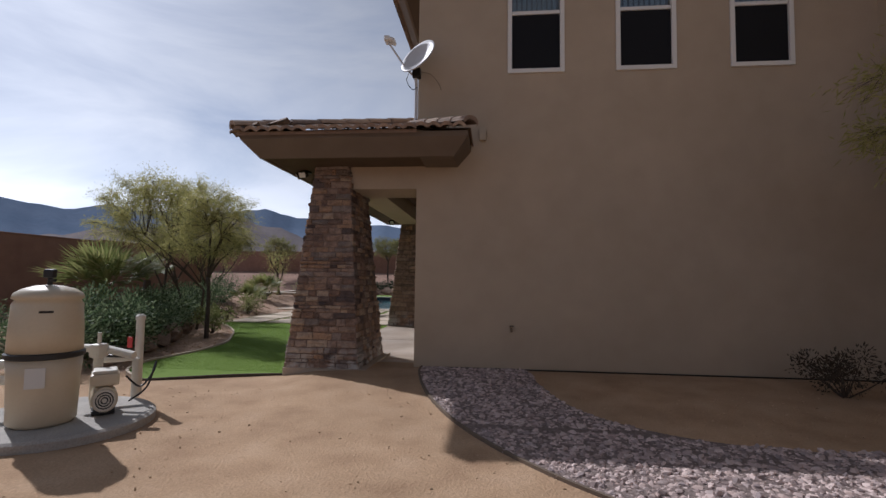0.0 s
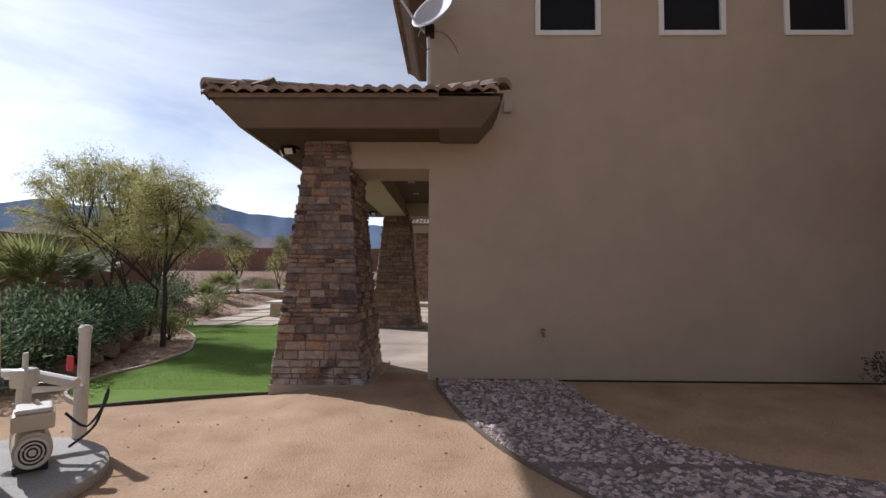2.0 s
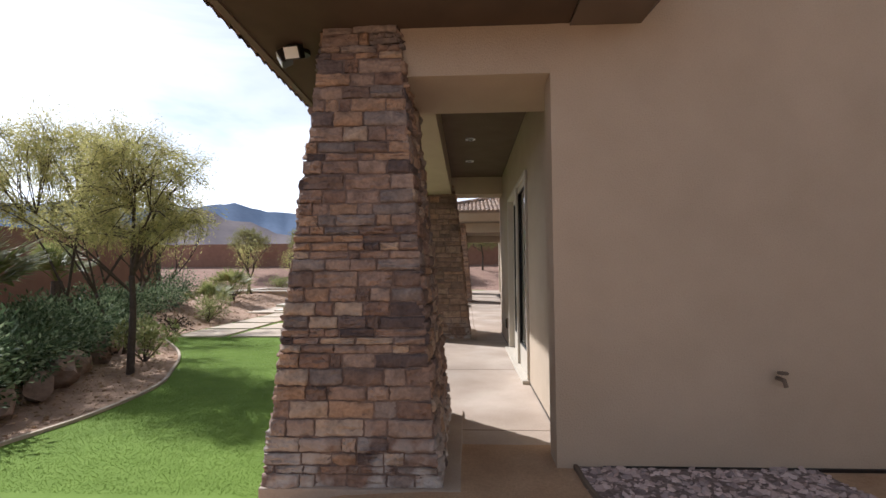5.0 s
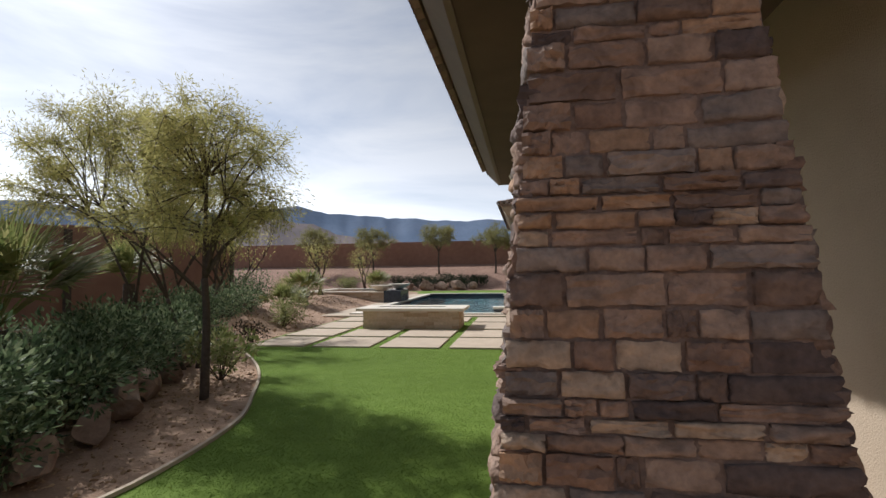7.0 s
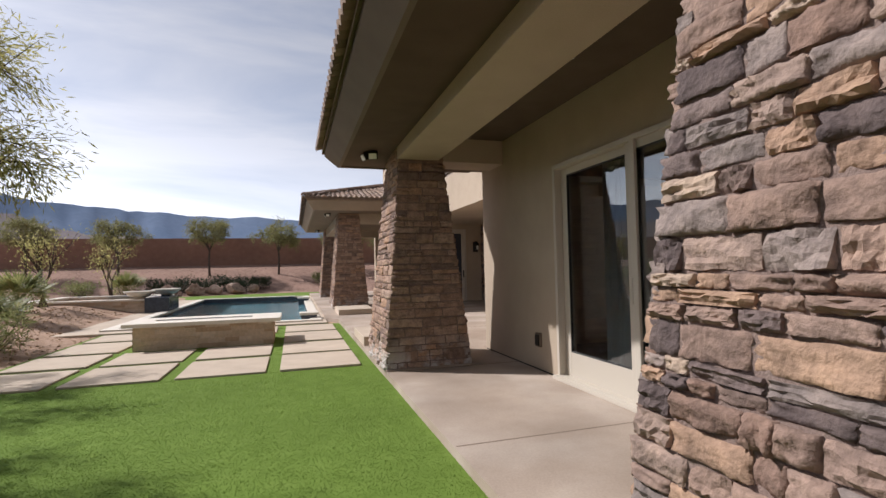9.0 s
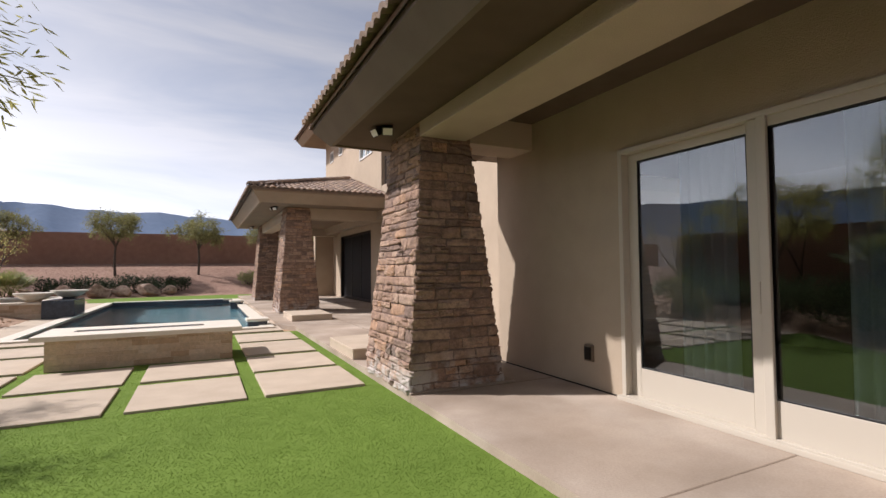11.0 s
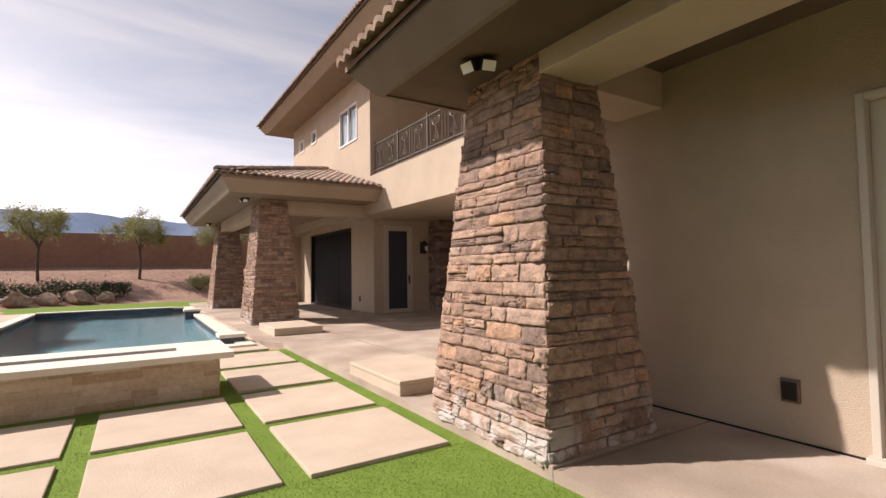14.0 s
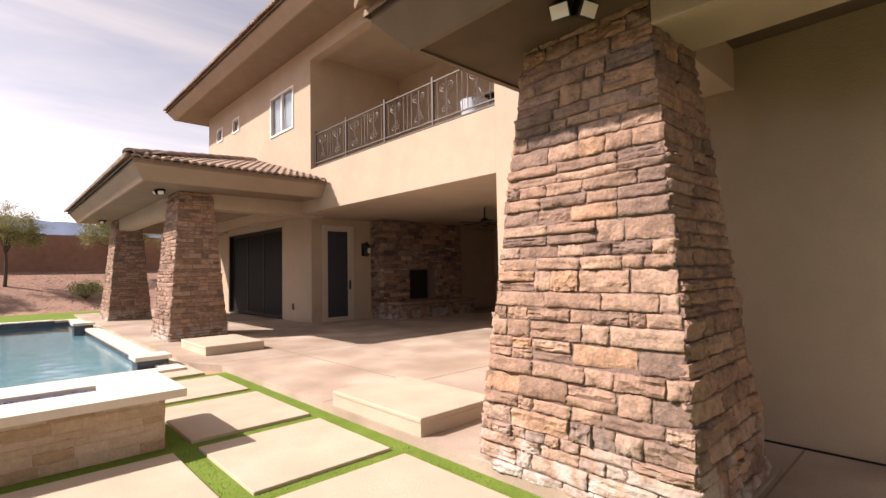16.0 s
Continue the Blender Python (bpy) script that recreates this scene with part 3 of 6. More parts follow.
ec_rows = [[ec.verts.new(c) for c in q] for q in (((WX - 0.003, 7.195, 3.105), (WX - 0.003, 6.52, 3.105), (-0.54, 6.52, 3.105), (-0.54, 7.195, 3.105)), ((WX - 0.003, 7.195, 3.33), (WX - 0.003, 6.32, 3.33), (-0.34, 6.32, 3.33), (-0.34, 7.195, 3.33)), ((WX - 0.003, 7.195, 3.40), (WX - 0.003, 6.32, 3.40), (-0.34, 6.32, 3.40), (-0.34, 7.195, 3.40)))]
for qa, qb in zip(ec_rows, ec_rows[1:]):
    for k in range(1, 3):
        ec.faces.new((qa[k], qa[k + 1], qb[k + 1], qb[k]))
ec.faces.new(ec_rows[0])
bmesh.ops.recalc_face_normals(ec, faces=ec.faces)
setting("eave_patio_corner", ec, TRIM, "brown eave end in front of the house wall", "eave")
setting("eave_patio_end", box(WX, 0.455, 14.46, 15.1, 3.13, 3.40, 0.006), TRIM, "brown eave end beyond the house corner", "eave")
eave("eave_pavilion", -3.62, 0.455, 23.04, 33.4, 3.4, 3.74, "tan-brown boxed eave of the pavilion roof, toned for bounced light", BOUNCE_TRIM, BOUNCE_SOFFIT)
setting("ceiling_pavilion", box(0.455, PX, 24.76, 33.1, 3.3, 3.4), STUCCO, "stucco pavilion ceiling", "ceiling")
eave("eave_upper", -0.72, 8.5, 14.9, 33.0, 7.5, 7.82, "tan-brown boxed eave of the upper roof, toned for bounced light", BOUNCE_TRIM, BOUNCE_SOFFIT)
eave("eave_upper_side", -2.0, 8.5, 6.2, 14.85, 7.0, 7.3, "brown eave of the two-storey side wing")


def tile_mesh(w, length):
    """A low barrel tile with a thick butt, its butt at the origin, running up +y."""
    bm = bmesh.new()
    n = 6
    prof = [(-w / 2 + w * i / n, 0.052 * math.sin(math.pi * min(1, max(0, i / n))) ** 0.9) for i in range(n + 1)]
    a = [bm.verts.new((x, 0, z + 0.034)) for x, z in prof]
    b = [bm.verts.new((x, length, z + 0.0)) for x, z in prof]
    c = [bm.verts.new((x, 0, max(0.0, z - 0.012))) for x, z in prof]
    for i in range(n):
        bm.faces.new((a[i], a[i + 1], b[i + 1], b[i]))
        bm.faces.new((c[i], c[i + 1], a[i + 1], a[i]))
    bmesh.ops.recalc_face_normals(bm, faces=bm.faces)
    return mesh("roof_tile", bm, TILE)


TW, TL = 0.17, 0.36
TILE_MESHES = [tile_mesh(TW * 1.04, TL * 1.15) for _ in range(1)]


def hip_roof(name, x0, x1, y0, y1, z, slope, label, faces, peak=9.0, fx=None):
    """A hip roof over a rectangle whose right side dies into a wall; tiles laid on the faces named: (side, rows, first, last)."""
    root = thing(name, (x0, y0, z), label, "roof", kind="structure")
    h = min((x1 - x0), (y1 - y0) / 2, peak)
    p = bmesh.new()
    v = [p.verts.new(c) for c in ((x0, y0, z), (x1, y0, z), (x1, y0 + h, z + slope * h), (x0 + h, y0 + h, z + slope * h), (x0 + h, y1 - h, z + slope * h), (x1, y1 - h, z + slope * h), (x1, y1, z), (x0, y1, z))]
    for f in ((0, 1, 2, 3), (0, 3, 4, 7), (7, 4, 5, 6), (3, 2, 5, 4)):
        p.faces.new([v[i] for i in f])
    w = [p.verts.new((q.co.x, q.co.y, z - 0.05)) for q in (v[0], v[1], v[6], v[7])]
    for a, b, c, d in ((v[0], v[1], w[1], w[0]), (v[6], v[7], w[3], w[2]), (v[7], v[0], w[0], w[3])):
        p.faces.new((a, b, c, d))
    bmesh.ops.recalc_face_normals(p, faces=p.faces)
    part("deck", p, TILE, root)
    tilt = math.atan(slope)
    for side, rows, first, last in faces:
        length = (x1 - x0) if side == "front" else (y1 - y0)
        for r in range(rows):
            up = r * TL * math.cos(tilt) - 0.085
            off = 0.5 * TW
            k = 0
            while off < length:
                if first <= off <= last and off > up - 0.05 and (side == "front" or off < length - up + 0.05):
                    ob = new("roof_tile", TILE_MESHES[0])
                    if side == "front":
                        m = Matrix.Translation((x0 + off, y0 + up, z + slope * up)) @ Matrix.Rotation(tilt + 0.03, 4, "X")
                    else:
                        m = Matrix.Translation((x0 + up, y0 + off, z + slope * up)) @ Matrix.Rotation(-math.pi / 2, 4, "Z") @ Matrix.Rotation(tilt + 0.03, 4, "X")
                    put_under(ob, root)
                    ob.matrix_basis = m @ Matrix.Rotation(random.uniform(-0.02, 0.02), 4, "Z")
                off += TW
                k += 1
    n = int(h / 0.3)
    cap_mesh = None
    for i in range(n):
        d = i * 0.3 - 0.03
        if cap_mesh is None:
            cb = bmesh.new()
            prof = [(0.13 * math.cos(a), 0.09 * math.sin(a)) for a in (math.pi * q / 6 for q in range(7))]
            a = [cb.verts.new((x, 0, zz + 0.035)) for x, zz in prof]
            b = [cb.verts.new((x * 0.9, 0.46, zz + 0.0)) for x, zz in prof]
            c = [cb.verts.new((x * 0.85, 0, zz * 0.8)) for x, zz in prof]
            for q in range(6):
                cb.faces.new((a[q], a[q + 1], b[q + 1], b[q]))
                cb.faces.new((c[q], c[q + 1], a[q + 1], a[q]))
            bmesh.ops.recalc_face_normals(cb, faces=cb.faces)
            cap_mesh = mesh("ridge_tile", cb, TILE)
        ob = new("ridge_tile", cap_mesh)
        put_under(ob, root)
        ob.matrix_basis = Matrix.Translation((x0 + d, y0 + d, z + slope * d + 0.04)) @ Matrix.Rotation(-math.pi / 4, 4, "Z") @ Matrix.Rotation(math.atan(slope / 1.414) + 0.05, 4, "X")
    return root


hip_roof("roof_patio", -3.57, WX, 6.28, 15.31, 3.42, 0.333, "brown concrete tile hip roof over the patio", [("front", 4, 0, 9), ("side", 2, 0, 20)], peak=2.4)
hip_roof("roof_pavilion", -3.68, 0.455, 22.98, 33.46, 3.76, 0.29, "brown concrete tile hip roof of the pavilion", [("front", 12, 0, 9), ("side", 2, 0, 20)], peak=4.0)
hip_roof("roof_upper", -0.78, 8.5, 14.84, 33.06, 7.84, 0.29, "brown concrete tile upper roof", [("side", 1, 0, 30)], peak=5)
hip_roof("roof_upper_side", -2.06, 8.5, 6.14, 14.9, 7.32, 0.29, "brown concrete tile roof of the side wing", [("side", 1, 0, 10)], peak=4)
corner_roof = thing("roof_corner", (-0.7, 6.3, 3.42), "brown concrete tile roof end against the stucco wall", "roof", kind="structure")
cr_bm = bmesh.new()
cv = [cr_bm.verts.new(c) for c in ((WX, 6.28, 3.42), (-0.3, 6.28, 3.42), (-0.3, 7.197, 3.42), (-0.95, 7.197, 3.675), (WX, 7.197, 3.68))]
cr_bm.faces.new((cv[0], cv[1], cv[3], cv[4]))
cr_bm.faces.new((cv[1], cv[2], cv[3]))
part("deck", cr_bm, TILE, corner_roof)
for r in range(3):
    for k in range(4 - r):
        ob = new("roof_tile", TILE_MESHES[0])
        put_under(ob, corner_roof)
        ob.matrix_basis = Matrix.Translation((WX + TW * (k + 0.35), 6.22 + r * 0.34, 3.41 + 0.1 * r)) @ Matrix.Rotation(0.31, 4, "X")
hip_cap = next(o for o in bpy.data.objects if o.name.startswith("ridge_tile")).data
for k in range(4):
    ob = new("ridge_tile", hip_cap)
    put_under(ob, corner_roof)
    ob.matrix_basis = Matrix.Translation((-0.3 - 0.21 * k, 6.27 + 0.21 * k, 3.455 + 0.06 * k)) @ Matrix.Rotation(math.pi / 4, 4, "Z") @ Matrix.Rotation(0.25, 4, "X")


# ---- stone cladding ----
def stone_mesh(seed, mat=None):
    """A split-faced stone, one unit wide (x) and high (z), proud towards -y."""
    rnd = random.Random(seed)
    bm = bmesh.new()
    nx, nz = 9, 5
    front = {}
    for i in range(nx + 1):
        for j in range(nz + 1):
            u, v = i / nx - 0.5, j / nz - 0.5
            edge = min(i, nx - i) == 0 or min(j, nz - j) == 0
            d = -0.86 + rnd.uniform(-0.10, 0.10) if edge else -1.0 + rnd.uniform(-0.10, 0.10)
            d += 0.38 * noise.noise((u * 2.0 + seed * 7.1, v * 1.7 + u * 0.5, seed * 3.3)) + 0.26 * noise.noise((u * 2.5 + seed * 1.7, v * 6.0, seed * 5.1))
            jig = 0.035 if edge else 0.05
            front[i, j] = bm.verts.new((u * 0.97 + rnd.uniform(-jig, jig) * 0.5, d, v * 0.93 + rnd.uniform(-jig, jig)))
    for i in range(nx):
        for j in range(nz):
            bm.faces.new((front[i, j], front[i + 1, j], front[i + 1, j + 1], front[i, j + 1]))
    border = [(i, 0) for i in range(nx)] + [(nx, j) for j in range(nz)] + [(nx - i, nz) for i in range(nx)] + [(0, nz - j) for j in range(nz)]
    back = [bm.verts.new((front[b].co.x, 0.3, front[b].co.z)) for b in border]
    for k in range(len(border)):
        k2 = (k + 1) % len(border)
        bm.faces.new((front[border[k2]], front[border[k]], back[k], back[k2]))
    bmesh.ops.recalc_face_normals(bm, faces=bm.faces)
    return mesh("stone", bm, mat or STONE, seed % 3 != 0)


STONES, SUN_STONES = [stone_mesh(i) for i in range(20)], [stone_mesh(i, STONE_SUN) for i in range(20)]


def lay_stones(parent, origin, along, out, lean, width, z0, z1, rnd, joined=None, low=0.052, high=0.118, depth=0.045, pool=STONES):
    """Courses of split stone on a leaning face. width(z) gives (left, right) along the face; lean: inward shift per metre of height."""
    z = z0
    along, out = Vector(along), Vector(out)
    while z < z1 - 0.03:
        h = min(rnd.choice((low, low * 1.15, (low + high) / 2, high * 0.85, high)), z1 - z)
        if z1 - z - h < 0.04:
            h = z1 - z
        a, b = width(z + h / 2)
        u = a - rnd.uniform(0.0, 0.02)
        while u < b - 0.02:
            w = rnd.uniform(0.9, 3.3) * (low + high) * 0.66 * (0.8 if h < 0.1 else 1.0)
            if b - u - w < 0.10:
                w = b - u + rnd.uniform(0.0, 0.02)
            pieces = [(z, h)] if h < 0.125 or rnd.random() < 0.6 else [(z, h * 0.45), (z + h * 0.45, h * 0.55)]
            for pz, ph in pieces:
                zc = pz + ph / 2
                c = Vector(origin) + along * (u + w / 2) - out * (lean * (zc - z0)) + Vector((0, 0, zc))
                basis = Matrix((along, -out, Vector((0, 0, 1)))).transposed().to_4x4()
                m = Matrix.Translation(c) @ basis @ Matrix.Rotation(-math.atan(lean), 4, "X") @ Matrix.Rotation(rnd.uniform(-0.022, 0.022), 4, "Y") @ Matrix.Diagonal((w - rnd.uniform(0.004, 0.014), depth * rnd.uniform(0.75, 1.35), ph - rnd.uniform(0.0, 0.010), 1))
                me = rnd.choice(pool)
                if joined is None:
                    ob = new("stone", me)
                    put_under(ob, parent)
                    ob.matrix_basis = m @ Matrix.Diagonal((rnd.choice((-1, 1)), 1, rnd.choice((-1, 1)), 1))
                else:
                    joined.append((me, m))
            u += w
        z += h


def joined_stones(pairs, parent, name="stone_facing", mat=None):
    bm = bmesh.new()
    for me, m in pairs:
        tmp = me.copy()
        tmp.transform(m)
        bm.from_mesh(tmp)
        bpy.data.meshes.remove(tmp)
    return tagged(part(name, bm, mat or STONE_LOOSE, parent), kind="stuff")


def stone_column(cx, cy, z0, z1, seed, label, bx=0.52, tx=0.225, sun_toned=False, low=0.047, high=0.108):
    """A tapered pier faced with ledge stone, on a concrete footing."""
    rnd = random.Random(seed)
    by, ty = 0.75, 0.44
    root = thing("stone_column", (cx, cy, z0), label, "column", "tapered stone columns")
    core = bmesh.new()
    lo = [core.verts.new((cx + sx * (bx + 0.032), cy + sy * (by + 0.032), z0)) for sx, sy in ((-1, -1), (1, -1), (1, 1), (-1, 1))]
    hi = [core.verts.new((cx + sx * (tx + 0.032), cy + sy * (ty + 0.032), z1)) for sx, sy in ((-1, -1), (1, -1), (1, 1), (-1, 1))]
    core.faces.new(lo[::-1]), core.faces.new(hi)
    for i in range(4):
        core.faces.new((lo[i], lo[(i + 1) % 4], hi[(i + 1) % 4], hi[i]))
    part("core", core, MORTAR, root)
    part("footing", box(cx - bx - 0.04, cx + bx + 0.16, cy - by - 0.07, cy + by + 0.12, z0 - 0.1, SLAB + 0.022, 0.01), CONCRETE, root, "flat concrete footing")
    H = z1 - z0
    pool = SUN_STONES if sun_toned else STONES

    def wx(z):
        h = bx + (tx - bx) * (z / H)
        return -h - 0.03, h + 0.03

    def wy(z):
        h = by + (ty - by) * (z / H)
        return -h - 0.03, h + 0.03
    lay_stones(root, (cx, cy - by, z0), (1, 0, 0), (0, -1, 0), (by - ty) / H, wx, 0.06, H - 0.01, rnd, low=low, high=high, pool=pool)
    lay_stones(root, (cx - bx, cy, z0), (0, -1, 0), (-1, 0, 0), (bx - tx) / H, wy, 0.06, H - 0.01, rnd, low=low, high=high, pool=pool)
    rest = []
    lay_stones(root, (cx + bx, cy, z0), (0, 1, 0), (1, 0, 0), (bx - tx) / H, wy, 0.06, H - 0.01, rnd, rest, low=low, high=high, pool=pool)
    lay_stones(root, (cx, cy + by, z0), (-1, 0, 0), (0, 1, 0), (by - ty) / H, wx, 0.06, H - 0.01, rnd, rest, low=low, high=high, pool=pool)
    joined_stones(rest, root, mat=STONE_SUN_LOOSE if sun_toned else STONE_LOOSE)
    return root


stone_column(-2.475, 7.66, 0.02, 3.2, 11, "tapered brown ledge-stone column at the patio entrance")
stone_column(-2.295, 14.1, 0.0, 3.2, 23, "tapered brown ledge-stone column beside the lawn, white residue at its foot", 0.57, 0.262, True, 0.075, 0.145)
stone_column(-2.16, 24.75, 0.02, 3.4, 31, "tapered ledge-stone column carrying the pavilion roof beside the pool", 0.58, 0.31, True, 0.062, 0.125)
stone_column(-2.2, 31.9, 0.02, 3.4, 43, "tapered ledge-stone column at the far corner of the pavilion", 0.58, 0.31, True, 0.062, 0.125)


# ---- glazing and doors ----
def glass_pane(bm_box, parent):
    ob = part("pane", bm_box, GLASS, parent)
    ob.visible_shadow = False
    return ob


def frame_bars(axis, face, depth, u0, u1, z0, z1, w, bevel=0.006):
    """Four bars round a rectangle in a wall plane."""
    bm = bmesh.new()
    for a, b, c, d in ((u0, u0 + w, z0, z1), (u1 - w, u1, z0, z1), (u0 + w, u1 - w, z0, z0 + w), (u0 + w, u1 - w, z1 - w, z1)):
        if axis == "y":
            box(a, b, face, face + depth, c, d, bevel, bm)
        else:
            box(face, face + depth, a, b, c, d, bevel, bm)
    return bm


def hung_window(i, x0, x1, z0, z1):
    """A white single-hung window with a dark screen on its lower sash."""
    w = thing(f"window_{i}", ((x0 + x1) / 2, 7.2, z0), "white vinyl single-hung window with a dark screened lower sash", "window", kind="structure")
    part("window_frame", frame_bars("y", 7.17, 0.12, x0, x1, z0, z1, 0.065), VINYL, w)
    mid = z0 + 0.94
    part("meeting_rail", box(x0 + 0.065, x1 - 0.065, 7.195, 7.25, mid - 0.025, mid + 0.03, 0.005), VINYL, w)
    glass_pane(box(x0 + 0.06, x1 - 0.06, 7.24, 7.246, z0 + 0.06, z1 - 0.06), w)
    part("insect_screen", box(x0 + 0.065, x1 - 0.065, 7.215, 7.218, z0 + 0.065, mid - 0.025), SCREEN_AND_UNLIT, w, "dark mesh insect screen")
    blind = bmesh.new()
    for k in range(9):
        xa = x0 + 0.08 + (x1 - x0 - 0.16) * k / 9
        box(xa, xa + 0.05, 7.32 + 0.02 * (k % 2), 7.34 + 0.02 * (k % 2), mid, z1 - 0.07, 0.004, blind)
    part("drape", blind, CURTAIN, w, "grey drape behind the upper sash")
    # thin black panel in place of the unlit room
    setting(f"window_recess_{i}", box(x0 - 0.1, x1 + 0.1, 7.5, 7.55, z0 - 0.1, z1 + 0.1), UNLIT_ROOM, "near-black panel for the unlit room behind the window", "room")


for i, (a, b) in enumerate(WINDOWS):
    hung_window(i + 1, a, b, 4.53, 6.36)

for i, (a, b, c, d) in enumerate(UPWIN):
    w = thing(f"window_{i + 4}", (0.46, (a + b) / 2, c), "white vinyl sliding window in the upper stucco wall" if i == 0 else "small square white vinyl window", "window", kind="structure")
    part("window_frame", frame_bars("x", 0.43, 0.12, a, b, c, d, 0.055), VINYL, w)
    if i == 0:
        part("mullion", box(0.44, 0.5, (a + b) / 2 - 0.03, (a + b) / 2 + 0.03, c + 0.055, d - 0.055, 0.005), VINYL, w)
    glass_pane(box(0.50, 0.506, a + 0.05, b - 0.05, c + 0.05, d - 0.05), w)
    part("blind", box(0.56, 0.57, a + 0.05, b - 0.05, c + 0.05, d - 0.05), material("pale_blind", [(0.27, 0.28, 0.30), (0.32, 0.33, 0.35)], 3.0), w, "pale closed blind")

# sliding door of the patio
sl = thing("sliding_door", (WX, 10.9, SLAB), "wide tan-framed glass patio slider, closed, curtains behind it", "sliding door")
y0, y1, z0, z1 = SLIDER
part("door_frame", frame_bars("x", WX - 0.03, 0.16, y0, y1, z0, z1, 0.05), TANFRAME, sl)
part("track", box(WX - 0.09, WX + 0.13, y0 - 0.02, y1 + 0.02, SLAB, SLAB + 0.045, 0.006), TANFRAME, sl, "tan metal sill track")
mid = 10.80
for k, (a, b, dx) in enumerate(((y0 + 0.05, mid + 0.04, 0.02), (mid - 0.04, y1 - 0.05, 0.08))):
    p = part("door_panel", None or bmesh.new(), TANFRAME, sl)
    bm = bmesh.new()
    x = WX + dx - 0.02
    for c in ((a, a + 0.115, z0 + 0.045, z1 - 0.05), (b - 0.115, b, z0 + 0.045, z1 - 0.05), (a + 0.115, b - 0.115, z0 + 0.045, z0 + 0.33), (a + 0.115, b - 0.115, z1 - 0.13, z1 - 0.05)):
        box(x, x + 0.05, c[0], c[1], c[2], c[3], 0.006, bm)
    bm.to_mesh(p.data)
    bm.free()
    glass_pane(box(x + 0.022, x + 0.028, a + 0.11, b - 0.11, z0 + 0.32, z1 - 0.12), p)
    gk = bmesh.new()
    for c in ((a + 0.11, a + 0.125, z0 + 0.33, z1 - 0.13), (b - 0.125, b - 0.11, z0 + 0.33, z1 - 0.13), (a + 0.125, b - 0.125, z1 - 0.145, z1 - 0.13), (a + 0.125, b - 0.125, z0 + 0.33, z0 + 0.342)):
        box(x + 0.004, x + 0.03, *c, 0, gk)
    part("gasket", gk, BLACK, p, "black rubber gasket")
part("interlock", box(WX - 0.035, WX + 0.0, mid - 0.13, mid - 0.055, z0 + 0.04, z1 - 0.04, 0.008), TANFRAME, sl, "tan upright of the screen track")
part("handle", box(WX - 0.04, WX - 0.005, mid - 0.055, mid - 0.03, 1.05, 1.3, 0.008), TANFRAME, sl, "tan pull handle")


def curtain(x, ya, yb, z0, z1, folds):
    bm = bmesh.new()
    n = folds * 8
    lo, hi = [], []
    for i in range(n + 1):
        y = ya + (yb - ya) * i / n
        d = 0.05 * math.sin(i / 8 * 2 * math.pi) + 0.015 * math.sin(i * 0.37)
        lo.append(bm.verts.new((x + d * 1.2, y, z0)))
        hi.append(bm.verts.new((x + d * 0.8, y, z1)))
    for i in range(n):
        bm.faces.new((lo[i], lo[i + 1], hi[i + 1], hi[i]))
    c = part("curtain", bm, CURTAIN, smooth=True)
    c.modifiers.new("thickness", "SOLIDIFY").thickness = 0.006
    return tagged(c, "blue-grey floor-length curtain hanging behind the glass", "curtain", "curtains behind the slider")


curtain(WX + 0.42, 11.2, 11.75, SLAB + 0.01, 2.6, 5)
curtain(WX + 0.42, 9.7, 10.35, SLAB + 0.01, 2.6, 6)
setting("room_floor", box(WX + 0.25, 4.0, 7.5, 14.2, 0.0, SLAB), UNLIT_ROOM, "near-black floor for the unlit room behind the slider", "floor")
setting("room_wall", box(4.0, 4.1, 7.5, 14.2, 0.0, 3.0), UNLIT_ROOM, "near-black wall for the unlit room behind the slider", "wall")
setting("ceiling_room", box(WX + 0.25, 4.0, 7.5, 14.2, 2.95, 3.0), UNLIT_ROOM, "near-black ceiling for the unlit room behind the slider", "ceiling")

# glazed door by the fireplace
a, b, c, d = PDOOR
pd = thing("patio_door", ((a + b) / 2, 25.0, SLAB), "single beige full-glass patio door, closed, with a blue-grey pane", "door")
part("door_frame", frame_bars("y", 24.96, 0.14, a - 0.06, b + 0.06, c, d + 0.04, 0.075), TANFRAME, pd)
leaf = part("door_leaf", frame_bars("y", 25.0, 0.05, a + 0.02, b - 0.02, c + 0.02, d - 0.03, 0.10), TANFRAME, pd)
# Flat blue-grey stands in for the reflection in the door glass.
part("pane", box(a + 0.11, b - 0.11, 25.02, 25.03, c + 0.11, d - 0.12), plain("pane_reflection", (0.045, 0.05, 0.062), 0.25), leaf, "glass pane with its reflection painted blue-grey")
part("handle", box(b - 0.09, b - 0.05, 24.94, 25.0, 1.0, 1.28, 0.01), BLACK, leaf, "black lever handle")
# wide doorway of the pavilion
bd = thing("wide_slider", (PX, 29.2, SLAB), "wide multi-panel glass doorway, partly open, panes black for the unlit room", "sliding door")
a, b, c, d = BIGDOOR
part("door_frame", frame_bars("x", PX + 0.03, 0.12, a, b, c, d, 0.05), DARKMETAL, bd)
for k in range(3):
    ya = a + 0.05 + k * 1.5
    p = part("door_panel", frame_bars("x", PX + 0.06 + 0.04 * k, 0.035, ya, ya + 1.55, c + 0.04, d - 0.05, 0.06), DARKMETAL, bd)
    # opaque black pane stands for the dark opening
    part("pane", box(PX + 0.075 + 0.04 * k, PX + 0.08 + 0.04 * k, ya + 0.05, ya + 1.5, c + 0.1, d - 0.1), SCREEN_AND_UNLIT, p)
